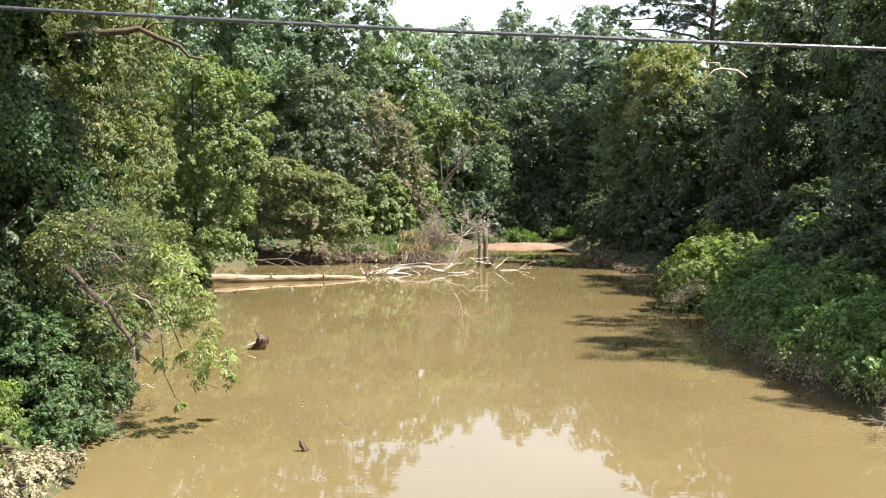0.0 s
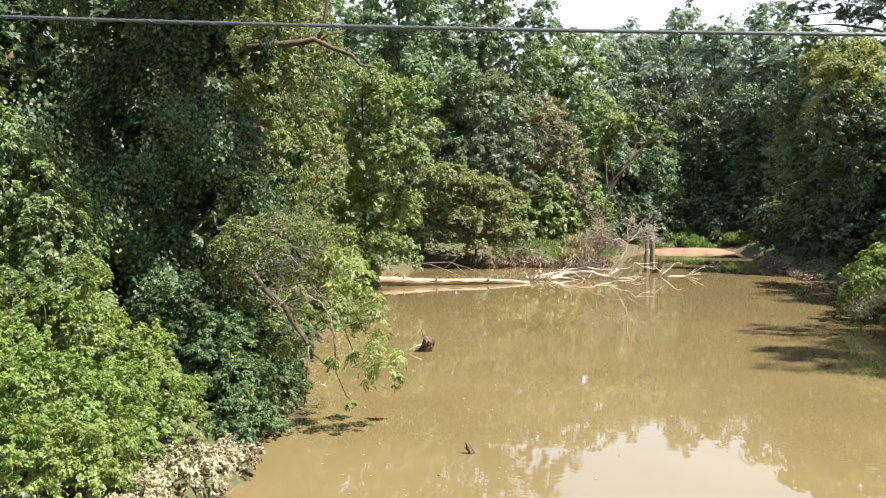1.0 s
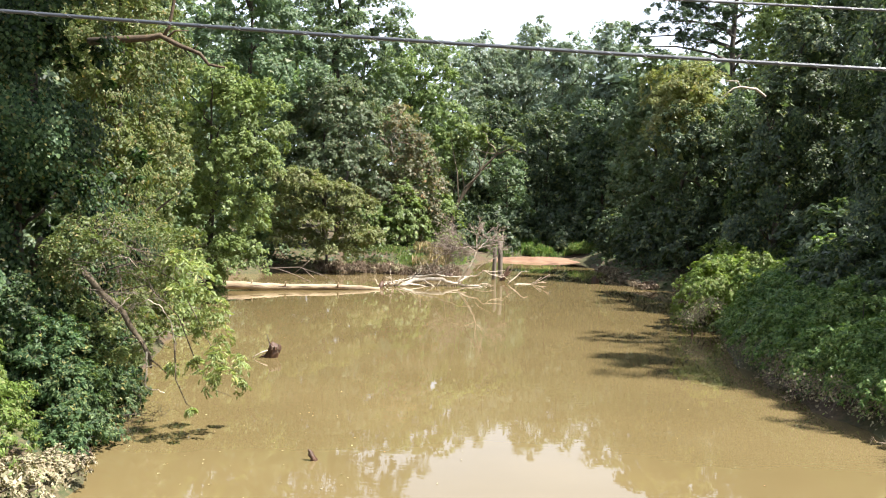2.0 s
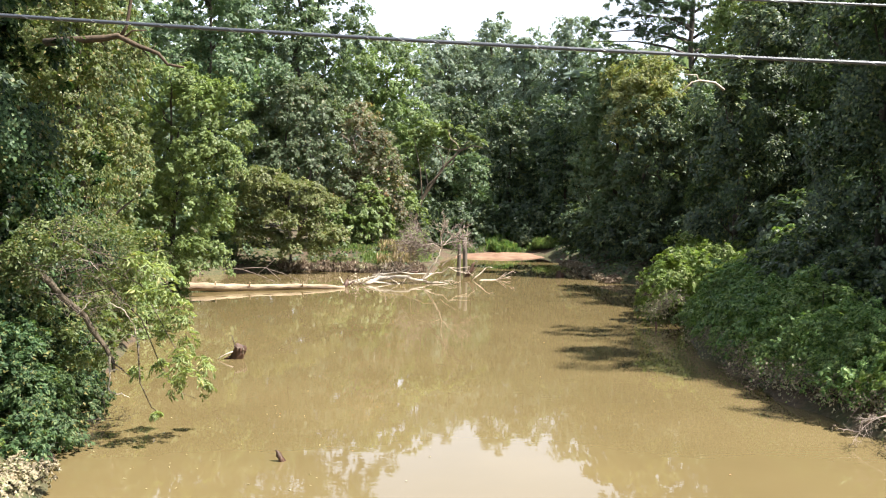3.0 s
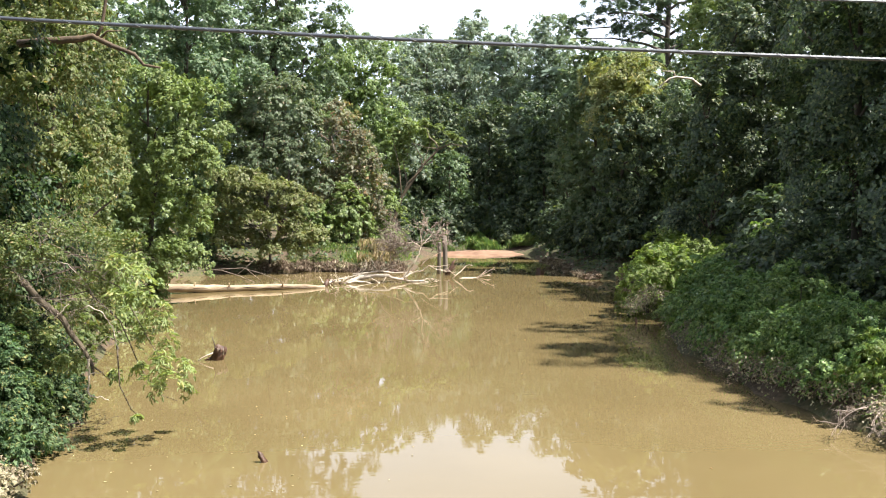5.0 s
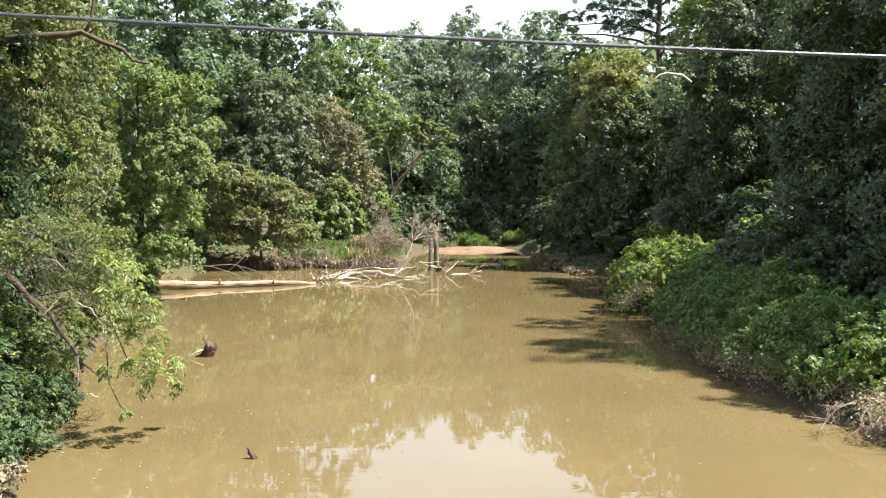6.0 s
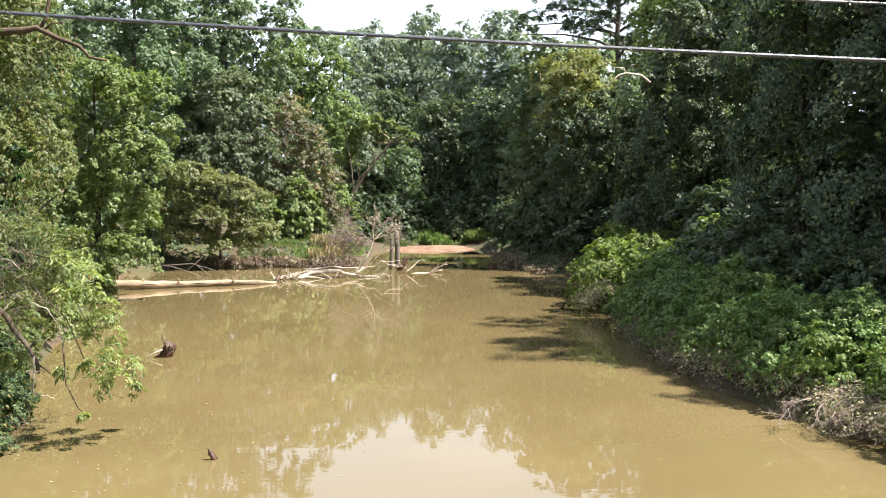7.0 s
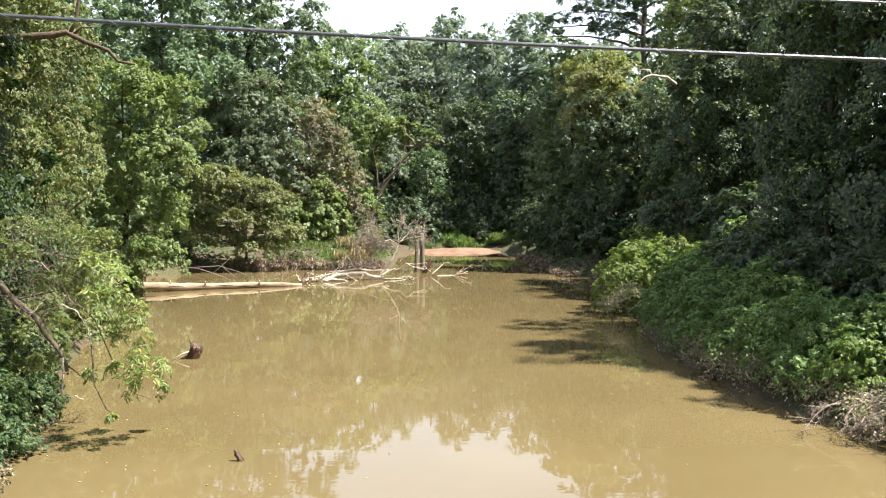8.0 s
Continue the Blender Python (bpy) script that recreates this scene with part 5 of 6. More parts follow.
def fallen_dead_tree():
    """The bare, sun-bleached top of a drowned tree: a low bowed trunk, raised branches and their brushwood."""
    rng = np.random.default_rng(8)
    th = thing("fallen_dead_tree", "sun-bleached fallen dead tree with bare branches in the water", "dead tree", at=(0, 55.3, 0))

    def bough(name, pts, r0, r1, mat=M_BLEACHED, y=0.0, label="", wander=0.12):
        p = np.array([(x, y + wander * math.sin(i * 1.7 + len(pts)), z) for i, (x, z) in enumerate(pts)])
        # finer steps with a slight crook between the points
        k = len(p)
        t = np.linspace(0, k - 1, 3 * k - 2)
        fine = np.stack([np.interp(t, np.arange(k), p[:, c]) for c in range(3)], 1)
        fine[1:-1] += rng.normal(size=(len(fine) - 2, 3)) * min(0.022, r0 * 0.35)
        return part(name, mesh_of(name, *tube(fine, np.linspace(r0, r1, len(fine)) * (1 + 0.08 * rng.normal(size=len(fine))), 9, 0.14, rng), mat, True), th, label)

    bough("trunk", [(-3.3, -0.18), (-3.0, 0.04), (-2.45, 0.26), (-1.81, 0.36), (-0.85, 0.36), (-0.21, 0.18), (0.6, 0.05), (1.2, 0.02), (1.7, -0.08)], 0.17, 0.03)
    bough("branch", [(-3.95, 0.12), (-3.2, 0.26), (-2.45, 0.42), (-1.17, 0.67), (-0.52, 0.92), (0.12, 1.15), (0.93, 1.17)], 0.06, 0.012, y=0.3)
    bough("branch", [(-0.05, 0.12), (0.38, 0.66), (0.7, 1.14), (0.96, 1.63), (1.09, 2.08), (1.09, 2.98), (1.22, 3.3)], 0.075, 0.01)
    bough("branch", [(1.09, 2.1), (1.45, 2.42), (1.73, 2.72), (1.9, 3.23)], 0.03, 0.007)
    bough("branch", [(1.09, 2.15), (1.7, 2.38), (2.38, 2.46)], 0.025, 0.007, y=-0.1)
    bough("branch", [(0.05, 0.2), (0.6, 0.56), (1.15, 0.66), (1.5, 0.95), (1.99, 0.72), (2.54, 0.55)], 0.055, 0.01, y=-0.2)
    bough("branch", [(1.5, 0.93), (2.1, 0.9), (2.7, 0.98)], 0.025, 0.008, y=-0.2)
    bough("branch", [(1.05, 0.9), (1.31, 1.2), (1.8, 1.46), (2.22, 1.68)], 0.03, 0.008, y=0.2)
    bough("branch", [(-1.33, 1.05), (-1.1, 1.6), (-0.68, 1.96), (-0.04, 2.18), (0.61, 2.27), (1.07, 2.0)], 0.016, 0.03, y=0.2)
    bough("branch", [(-0.7, 1.05), (-0.66, 1.6), (-0.62, 1.95)], 0.014, 0.01, y=0.2)
    bough("branch", [(-0.5, 1.3), (-0.2, 1.62), (0.0, 1.78)], 0.014, 0.008, y=0.1)
    bough("branch", [(-2.9, 0.4), (-1.5, 0.52), (-0.4, 0.46), (0.55, 0.47)], 0.05, 0.035, y=1.2)
    bough("branch", [(-0.75, 0.48), (-0.25, 0.48)], 0.10, 0.10, M_WETWOOD, 1.9, "dark waterlogged end", 0.0)
    bough("branch", [(-1.9, 0.34), (-1.5, 0.1), (-1.2, -0.06)], 0.04, 0.02, y=-0.25)
    bough("branch", [(-0.95, 0.34), (-1.05, 0.14), (-1.2, -0.08)], 0.035, 0.02, y=-0.3)
    bough("branch", [(-3.2, 0.05), (-2.5, 0.12), (-1.8, 0.0), (-1.0, -0.08)], 0.06, 0.03, y=-0.45)
    bough("branch", [(2.97, 0.0), (3.54, 0.47), (3.8, 0.72), (4.0, 0.80), (4.18, 0.74)], 0.04, 0.012, y=2.2)
    bough("branch", [(3.3, -0.05), (3.9, 0.03), (4.49, 0.02), (5.26, 0.10)], 0.045, 0.016, y=2.2)
    bough("branch", [(4.4, 0.03), (4.7, 0.22), (4.99, 0.46)], 0.028, 0.008, y=2.2)
    bough("branch", [(4.5, 0.04), (4.9, 0.12), (5.25, 0.22)], 0.02, 0.008, y=2.3)
    # broken roots and sticks where the log meets the tree
    for k in range(15):
        a = np.array((-4.35 + 0.95 * rng.random(), -1.6 + 1.7 * rng.random(), -0.05 + 0.2 * rng.random()))
        b = a + np.array((rng.normal() * 0.35 + 0.1, rng.normal() * 0.3, 0.15 + 0.45 * rng.random() ** 2))
        part("root", mesh_of("root", *tube(bent(rng, a, b, 5, 0.10), np.linspace(0.045, 0.010, 5), 6, 0.2, rng), M_BLEACHED if k % 3 else M_WETWOOD, True), th)
    part("root", mesh_of("root", *tube([(-4.3, -2.0, -0.15), (-4.2, -1.8, 0.15), (-4.12, -1.7, 0.36)], [0.16, 0.15, 0.07], 9, 0.4, rng), M_WETWOOD, True), th, "dark broken root plate")

    def brush(start, way, length, r, mat, label, depth=3, spread=0.65, kids=5, up=0.0):
        out = []
        twig_spread(rng, start, way, length, r, depth, out, spread, kids, up, 0.74)
        part("brushwood", mesh_of("brushwood", *joined(out), mat), th, label)

    for start, way, length in (((1.08, 0, 2.0), (-1, 0.1, 0.12), 1.5), ((1.08, 0, 2.2), (-1, -0.1, 0.22), 1.6), ((1.0, 0.1, 1.9), (-1, 0.2, 0.35), 1.7), ((0.6, 0.1, 2.25), (-1, 0, 0.05), 1.3), ((0.3, 0, 2.2), (-0.9, 0, 0.4), 1.0),
                               ((0.2, 0.2, 2.2), (-0.6, 0.2, -0.25), 0.9), ((0.8, 0.1, 2.0), (-1, 0.1, 0.15), 1.3), ((0.7, 0.3, 2.3), (-0.8, 0.3, 0.45), 1.1), ((-0.3, 0.1, 2.1), (-0.7, 0, 0.5), 0.8), ((1.0, 0.1, 1.8), (-0.9, 0.1, -0.1), 1.0), ((1.1, 0, 1.9), (0.9, 0.1, 0.05), 1.1)):
        brush(start, way, length, 0.022, M_TWIG, "thin tangled greyish twigs")
    for start, way, length in (((1.09, 0, 2.2), (0.5, 0, 0.9), 1.05), ((1.09, 0, 2.5), (0.4, 0.1, 0.9), 0.9), ((1.09, 0, 2.35), (0.9, 0.1, 0.45), 1.1), ((1.1, 0, 2.8), (0.35, -0.1, 0.9), 0.6), ((1.5, 0, 2.5), (0.9, 0, 0.3), 0.9),
                               ((1.4, 0, 2.4), (0.8, 0.2, 0.6), 0.9)):
        brush(start, way, length, 0.018, M_PINKISH, "fan of fine pale twigs", 3, 0.42, 4)
    for start, way, length in (((1.9, -0.2, 0.7), (0.9, 0.1, 0.2), 0.7), ((0.1, 0, 0.05), (1, 0, 0.1), 1.5), ((-3.0, 0, 0.15), (1, 0.3, 0.35), 1.2), ((-1.2, 0.2, 0.6), (-0.8, 0, 0.4), 0.7), ((4.6, 2.2, 0.1), (1, 0, 0.2), 0.6), ((-3.6, -0.8, 0.1), (-0.3, 0, 0.8), 0.5)):
        brush(start, way, length, 0.018, M_BLEACHED, "thin bleached twigs", 2, 0.5, 3)
    return th


fallen_dead_tree()

# weathered posts
for x, y, h, r, tilt in ((2.27, 60.6, 2.0, 0.13, 1.5), (2.72, 61.6, 2.35, 0.16, -1.0)):
    rng_p = np.random.default_rng(int(x * 100))
    th = thing("wooden_post", "weathered grey timber post standing in the river", "post", "old timber posts", at=(x, y, 0))
    th.rotation_euler = (0, radians(tilt), 0)
    part("shaft", mesh_of("shaft", *tube([(0, 0, -0.6), (0, 0, 0.4), (0.01, 0, h * 0.7), (0, 0, h - 0.08), (0, 0, h)], [r, r, r * 0.97, r * 0.95, r * 0.7], 9, 0.14, rng_p), M_PILING, True), th)

# a dark broken snag by the posts
snag = thing("broken_snag", "dark broken wooden snag leaning out of the water", "snag", at=(2.75, 59.6, 0))
part("shaft", mesh_of("shaft", *tube([(-0.2, 0, -0.3), (0.0, 0, 0.1), (0.14, 0, 0.34), (0.30, 0, 0.55), (0.36, 0, 0.78), (0.50, 0, 0.95)], [0.15, 0.16, 0.13, 0.12, 0.07, 0.015], 9, 0.55, np.random.default_rng(2)), M_WETWOOD, True), snag)
for q, (ax, az) in enumerate(((0.1, 0.62), (0.62, 0.72), (0.46, 0.5), (-0.28, 0.3))):
    part("splinter", mesh_of("splinter", *tube([(0.16, -0.05 * q, 0.25), ((0.16 + ax) / 2 + 0.03, -0.05 * q, (0.25 + az) / 2), (ax, -0.05 * q, az)], [0.06, 0.05, 0.01], 6, 0.4, np.random.default_rng(20 + q)), M_WETWOOD, True), snag)


def stump():
    rng = np.random.default_rng(31)
    th = thing("tree_stump", "dark rotten stump sticking out of the water", "stump", at=(-5.68, 29.8, 0))
    pts = [(-0.04, 0, -0.4), (0.0, 0, 0.0), (0.04, 0, 0.16), (0.08, -0.02, 0.30), (0.11, -0.03, 0.37), (0.10, -0.03, 0.33)]
    part("body", mesh_of("body", *tube(pts, [0.215, 0.20, 0.185, 0.18, 0.16, 0.06], 14, 0.42, rng), M_WETWOOD), th)
    for a in range(9):
        t = a * 0.7
        p = np.array((0.10 + 0.155 * math.cos(t), 0.15 * math.sin(t) - 0.03, 0.26))
        part("splinter", mesh_of("splinter", *tube([p, p + np.array((0.01, 0, 0.09)), p + np.array((0.03 * math.cos(t), 0, 0.12 + 0.11 * rng.random()))], [0.05, 0.04, 0.008], 6, 0.3, rng), M_WETWOOD), th)
    part("splinter", mesh_of("splinter", *tube([(0.2, -0.14, 0.16), (0.22, -0.15, 0.3), (0.2, -0.14, 0.38)], [0.02, 0.025, 0.006], 6, 0.3, rng), M_PALEBARK), th, "pale torn wood")
    part("splinter", mesh_of("splinter", *tube([(0.05, -0.19, 0.3), (0.09, -0.18, 0.36), (0.14, -0.17, 0.35)], [0.015, 0.02, 0.006], 6, 0.3, rng), M_PALEBARK), th, "pale torn wood")
    part("root", mesh_of("root", *tube([(-0.10, -0.12, 0.24), (-0.3, -0.14, 0.16), (-0.48, -0.16, 0.07), (-0.6, -0.15, -0.04)], [0.022, 0.026, 0.022, 0.012], 6), M_BLEACHED, True), th, "pale bent root")
    part("root", mesh_of("root", *tube([(-0.15, 0.0, 0.05), (-0.30, -0.05, 0.04), (-0.45, -0.05, -0.05)], [0.06, 0.03, 0.015], 6), M_WETWOOD, True), th)
    part("twig", mesh_of("twig", *tube([(-0.03, 0, 0.28), (-0.09, 0, 0.5), (-0.16, 0, 0.72)], [0.02, 0.016, 0.011], 5), M_BARK, True), th)
    part("twig", mesh_of("twig", *tube([(-0.155, 0, 0.7), (-0.2, 0, 0.71)], [0.008, 0.005], 5), M_BARK, True), th)
    return th


stump()
stub = thing("broken_stub", "small dark broken stub rising from the water", "stub", at=(-2.66, 18.15, 0))
part("body", mesh_of("body", *tube([(0.05, 0, -0.3), (0.03, 0, 0.0), (0.0, 0, 0.07), (-0.04, 0, 0.13), (-0.05, 0, 0.17), (-0.09, 0, 0.21)], [0.07, 0.062, 0.05, 0.048, 0.03, 0.01], 10, 0.5, np.random.default_rng(6)), M_WETWOOD, True), stub)
part("splinter", mesh_of("splinter", *tube([(0.02, -0.02, 0.06), (-0.07, -0.03, 0.13)], [0.02, 0.006], 5), M_PALEBARK), stub)

# a thin dark stick and small debris below the shaded bank
stick = thing("stick", "short dark stick standing in the shallows", "stick", at=(8.82, 36.3, 0))
part("shaft", mesh_of("shaft", *tube([(0, 0, -0.2), (0.02, 0, 0.12), (-0.02, 0, 0.26)], [0.05, 0.05, 0.02], 7, 0.2, np.random.default_rng(9)), M_WETWOOD, True), stick)


def overhanging_tree():
    """A small tree bowed over the water: a crooked limb, a bare white twig and hanging narrow leaves."""
    rng = np.random.default_rng(55)
    th = thing("overhanging_tree", "small tree bowed over the water with narrow hanging leaves", "tree", at=(-8.6, 20.8, on_ground(-8.6, 20.8)))
    o = np.array(th.location)
    limb = np.array([(-9.7, 21.6, 0.6), (-9.5, 21.2, 2.8), (-8.9, 20.7, 3.95), (-8.2, 20.1, 3.7), (-7.69, 19.9, 3.29), (-7.41, 19.8, 2.94), (-7.01, 19.8, 2.53), (-6.73, 19.8, 2.26), (-6.44, 19.8, 1.94), (-6.30, 19.8, 1.58), (-6.27, 19.8, 1.4)])
    limb[3:-1] += rng.normal(size=(len(limb) - 4, 3)) * 0.05 + np.array((0.06, 0, -0.03))
    part("trunk", mesh_of("trunk", *tube(limb - o, [0.10, 0.10, 0.09, 0.08, 0.07, 0.066, 0.06, 0.052, 0.044, 0.036, 0.022], 9, 0.5, rng), M_LIMB, True), th)

    def bare(pts, r0, r1):
        p = np.array(pts) - o
        k = np.linspace(0, len(p) - 1, 4 * len(p) - 3)
        p = np.stack([np.interp(k, np.arange(len(p)), p[:, c]) for c in range(3)], 1)
        p[1:-1] += rng.normal(size=(len(p) - 2, 3)) * 0.012
        part("bare_twig", mesh_of("bare_twig", *tube(p, np.linspace(r0, r1, len(p)), 6, 0.1, rng), M_BLEACHED, True), th, "bare bleached white twig")

    bare([(-6.34, 19.75, 1.75), (-6.34, 19.75, 1.4), (-6.37, 19.75, 1.0), (-6.1, 19.7, 0.97), (-5.94, 19.7, 0.9)], 0.024, 0.008)
    bare([(-6.5, 19.7, 2.72), (-6.26, 19.6, 2.85), (-5.98, 19.6, 2.68), (-5.81, 19.6, 2.44), (-5.76, 19.6, 2.15), (-5.68, 19.6, 1.92)], 0.007, 0.011)
    bare([(-6.98, 19.7, 2.55), (-6.85, 19.65, 2.7), (-6.66, 19.65, 2.88)], 0.016, 0.008)
    bare([(-7.28, 19.6, 3.25), (-7.18, 19.6, 3.59), (-6.88, 19.6, 3.73), (-6.65, 19.6, 3.69), (-6.48, 19.6, 3.5)], 0.009, 0.005)
    bare([(-7.2, 19.6, 3.58), (-7.12, 19.6, 3.32)], 0.010, 0.006)
    bare([(-6.34, 19.7, 1.42), (-6.2, 19.65, 1.48), (-6.0, 19.6, 1.5)], 0.012, 0.006)
    bare([(-6.2, 19.7, 2.05), (-5.9, 19.65, 2.2), (-5.5, 19.6, 2.05)], 0.010, 0.006)
    arcs = [[(-8.0, 20.2, 3.5), (-7.0, 20.0, 3.95), (-6.0, 19.8, 3.7), (-5.2, 19.7, 3.3), (-4.85, 19.7, 2.7)], [(-7.6, 20.1, 3.3), (-6.6, 20.0, 3.6), (-5.7, 19.8, 3.2), (-5.2, 19.7, 2.3), (-4.8, 19.6, 1.6), (-4.4, 19.6, 1.4)],
            [(-8.0, 20.4, 3.5), (-7.6, 20.6, 4.2), (-6.9, 20.4, 4.3), (-6.3, 20.2, 4.0)], [(-7.3, 20.1, 2.9), (-6.4, 20.0, 3.1), (-5.7, 19.8, 2.5), (-5.35, 19.8, 1.6), (-5.0, 19.8, 1.0), (-4.6, 19.8, 0.85)],
            [(-6.3, 19.8, 1.6), (-6.1, 19.7, 1.5), (-5.9, 19.7, 1.3)], [(-5.75, 19.7, 2.0), (-5.72, 19.7, 1.2), (-5.5, 19.7, 0.7), (-5.3, 19.7, 0.55)]]
    for p in arcs:
        part("bough", mesh_of("bough", *tube(np.array(p) - o, np.linspace(0.018, 0.005, len(p)), 6), M_LIMB, True), th)
    c = np.array([(-6.02, 19.7, 3.43), (-5.56, 19.7, 3.65), (-5.2, 19.7, 3.42), (-5.05, 19.7, 2.96), (-4.75, 19.7, 2.55), (-5.0, 19.7, 2.45), (-5.24, 19.7, 2.15), (-5.26, 19.7, 1.57), (-4.85, 19.7, 1.75), (-4.45, 19.7, 1.45), (-4.98, 19.7, 1.1),
                  (-4.6, 19.7, 0.95), (-5.96, 19.7, 1.30), (-5.57, 19.7, 3.1), (-5.4, 19.7, 3.0), (-4.75, 19.7, 1.35), (-5.25, 19.7, 0.62)]) - o
    r = np.array([0.3, 0.32, 0.36, 0.34, 0.30, 0.28, 0.32, 0.30, 0.36, 0.30, 0.26, 0.26, 0.20, 0.3, 0.3, 0.32, 0.13])
    c[:, 1] += rng.normal(size=len(c)) * 0.4
    c, r = np.concatenate([c, c[:12:2] + np.array((-0.15, 0.75, 0.2))]), np.concatenate([r, r[:12:2]])
    cen, nor, alo = sprays(rng, c, r, 13, 9, 0.9, 0.6, 0.15)
    part("foliage", leaf_mesh("foliage", cen, nor, alo + np.array((0, 0, -0.8)), 0.10 + 0.06 * rng.random(len(cen)), M_WILLOW, 0.27, True), th)
    c = np.array([(-7.8, 20.0, 4.2), (-7.1, 20.0, 4.3), (-8.4, 20.2, 4.0), (-6.6, 19.9, 4.2), (-6.0, 19.8, 4.1), (-5.5, 19.8, 4.1), (-8.3, 19.8, 3.3), (-8.6, 20.0, 2.7), (-7.8, 19.9, 2.5), (-7.4, 20.2, 2.1), (-6.9, 20.2, 3.2), (-6.2, 20.2, 3.1), (-6.7, 20.3, 1.6), (-7.2, 20.1, 1.5), (-7.8, 19.9, 1.7),
                  (-6.9, 20.4, 2.6), (-7.75, 19.6, 3.0), (-7.1, 19.55, 2.2), (-8.2, 19.6, 3.75), (-6.75, 19.5, 1.75), (-8.5, 19.3, 3.4), (-8.0, 19.2, 3.9), (-8.7, 19.2, 2.8), (-8.1, 19.3, 3.45), (-7.4, 19.2, 4.0), (-6.9, 19.3, 3.9), (-9.2, 19.4, 3.7), (-7.6, 19.25, 3.5), (-7.9, 19.2, 3.7), (-7.75, 19.2, 3.3), (-7.3, 19.25, 3.75)]) - o
    r = np.array([0.5, 0.5, 0.55, 0.45, 0.4, 0.35, 0.4, 0.4, 0.35, 0.4, 0.4, 0.4, 0.35, 0.4, 0.4, 0.35, 0.22, 0.2, 0.3, 0.2, 0.35, 0.35, 0.3, 0.22, 0.35, 0.3, 0.4, 0.28, 0.3, 0.24, 0.3])
    outer = c[:, 0] > 0.22
    cen, nor, alo = sprays(rng, c[outer], r[outer], 32, 15, 0.8, 0.5, 0.25, 0.5)
    part("foliage", leaf_mesh("foliage", cen, nor, alo, 0.055 + 0.03 * rng.random(len(cen)), M_YELLOW, 0.55), th, "small yellowing leaves")
    for start, way, length in (((-7.5, 20.0, 3.5), (0.5, -0.2, 0.4), 1.0), ((-7.2, 19.9, 3.4), (0.7, -0.1, 0.25), 1.1), ((-7.0, 19.9, 3.4), (0.8, -0.1, -0.1), 1.2), ((-7.8, 20.0, 3.5), (0.4, -0.2, 0.5), 0.9), ((-6.6, 19.8, 3.6), (0.4, 0, -0.7), 1.0),
                               ((-6.4, 19.8, 3.5), (0.7, 0, 0.2), 0.9), ((-7.0, 19.8, 3.5), (0.4, 0, -0.8), 0.9), ((-6.9, 20.0, 2.0), (0.8, -0.1, 0.0), 0.9), ((-6.0, 19.7, 3.4), (0.5, -0.1, 0.6), 0.6),
                               ((-8.2, 19.4, 3.7), (0.8, -0.2, 0.25), 1.2), ((-8.0, 19.3, 3.5), (0.9, -0.1, 0.35), 1.3), ((-7.8, 19.3, 3.3), (0.7, -0.1, 0.6), 1.0), ((-7.6, 19.4, 3.1), (0.9, 0, 0.1), 1.1)):
        out = []
        twig_spread(rng, np.array(start) - o, way, length, 0.009, 3, out, 0.6, 4, 0)
        part("brushwood", mesh_of("brushwood", *joined(out), M_TWIG), th, "tangle of bare brown twigs")
    return th


overhanging_tree()


def bare_branch(label, at, boughs, mat, seed, name="bare_branch"):
    rng = np.random.default_rng(seed)
    th = thing(name, label, "branch", at=at)
    for pts, r0, r1 in boughs:
        p = np.array(pts, float)
        part("bough", mesh_of("bough", *tube(p, np.linspace(r0, r1, len(p)), 7, 0.15, rng), mat, True), th)
    return th


bare_branch("crooked mossy bough reaching from the vine-covered tree", (-9.4, 27.0, 9.26),
            [([(-0.9, 0, -0.1), (0.3, 0, 0), (0.8, 0, 0.03), (1.1, 0, 0.11), (1.6, 0, -0.15), (2.2, 0, -0.38), (2.45, 0, -0.67), (2.9, 0, -0.75)], 0.115, 0.03),
             ([(1.2, 0, 0.1), (1.35, 0, 0.35), (1.5, 0.1, 1.3), (1.6, 0.2, 2.6)], 0.05, 0.04), ([(1.3, 0, 0.05), (1.5, 0, 0.24), (1.9, 0, 0.25)], 0.04, 0.015),
             ([(2.0, 0, -0.3), (2.15, 0, -0.1)], 0.03, 0.008), ([(1.7, 0, -0.2), (1.9, 0.05, -0.42), (1.95, 0.05, -0.6)], 0.02, 0.006), ([(0.6, 0, 0.02), (0.75, 0, -0.2), (0.7, 0, -0.35)], 0.02, 0.006)], M_MOSSY, 4)
bare_branch("forked bleached dead branch high on the bank", (13.41, 44.6, 10.18), [([(0.5, 0.3, -0.3), (0, 0, 0), (-0.8, -0.3, 0.06), (-1.15, -0.4, -0.03), (-1.65, -0.5, -0.43)], 0.07, 0.025),
            ([(-0.8, -0.3, 0.05), (-0.93, -0.3, 0.3), (-1.46, -0.4, 0.31)], 0.04, 0.015)], M_BLEACHED, 5)
bare_branch("bare pale branches fallen into the inlet", (-10.6, 57.8, 0.0), [([(-1.2, 0.6, 0.7), (0, 0, 0.6), (1.2, -0.8, 0.3), (2.2, -1.4, -0.05)], 0.034, 0.012), ([(-0.6, 0.3, 0.65), (1.0, 1.0, 0.68), (2.3, 0.3, 0.35), (3.5, -0.4, -0.05)], 0.03, 0.01),
            ([(0.9, -0.5, 0.4), (1.4, -0.2, 0.8), (1.9, 0, 1.3)], 0.02, 0.006), ([(1.2, 0.9, 0.65), (1.9, 0.2, 0.2), (2.3, -0.2, -0.05)], 0.02, 0.008)], M_TWIG, 6)

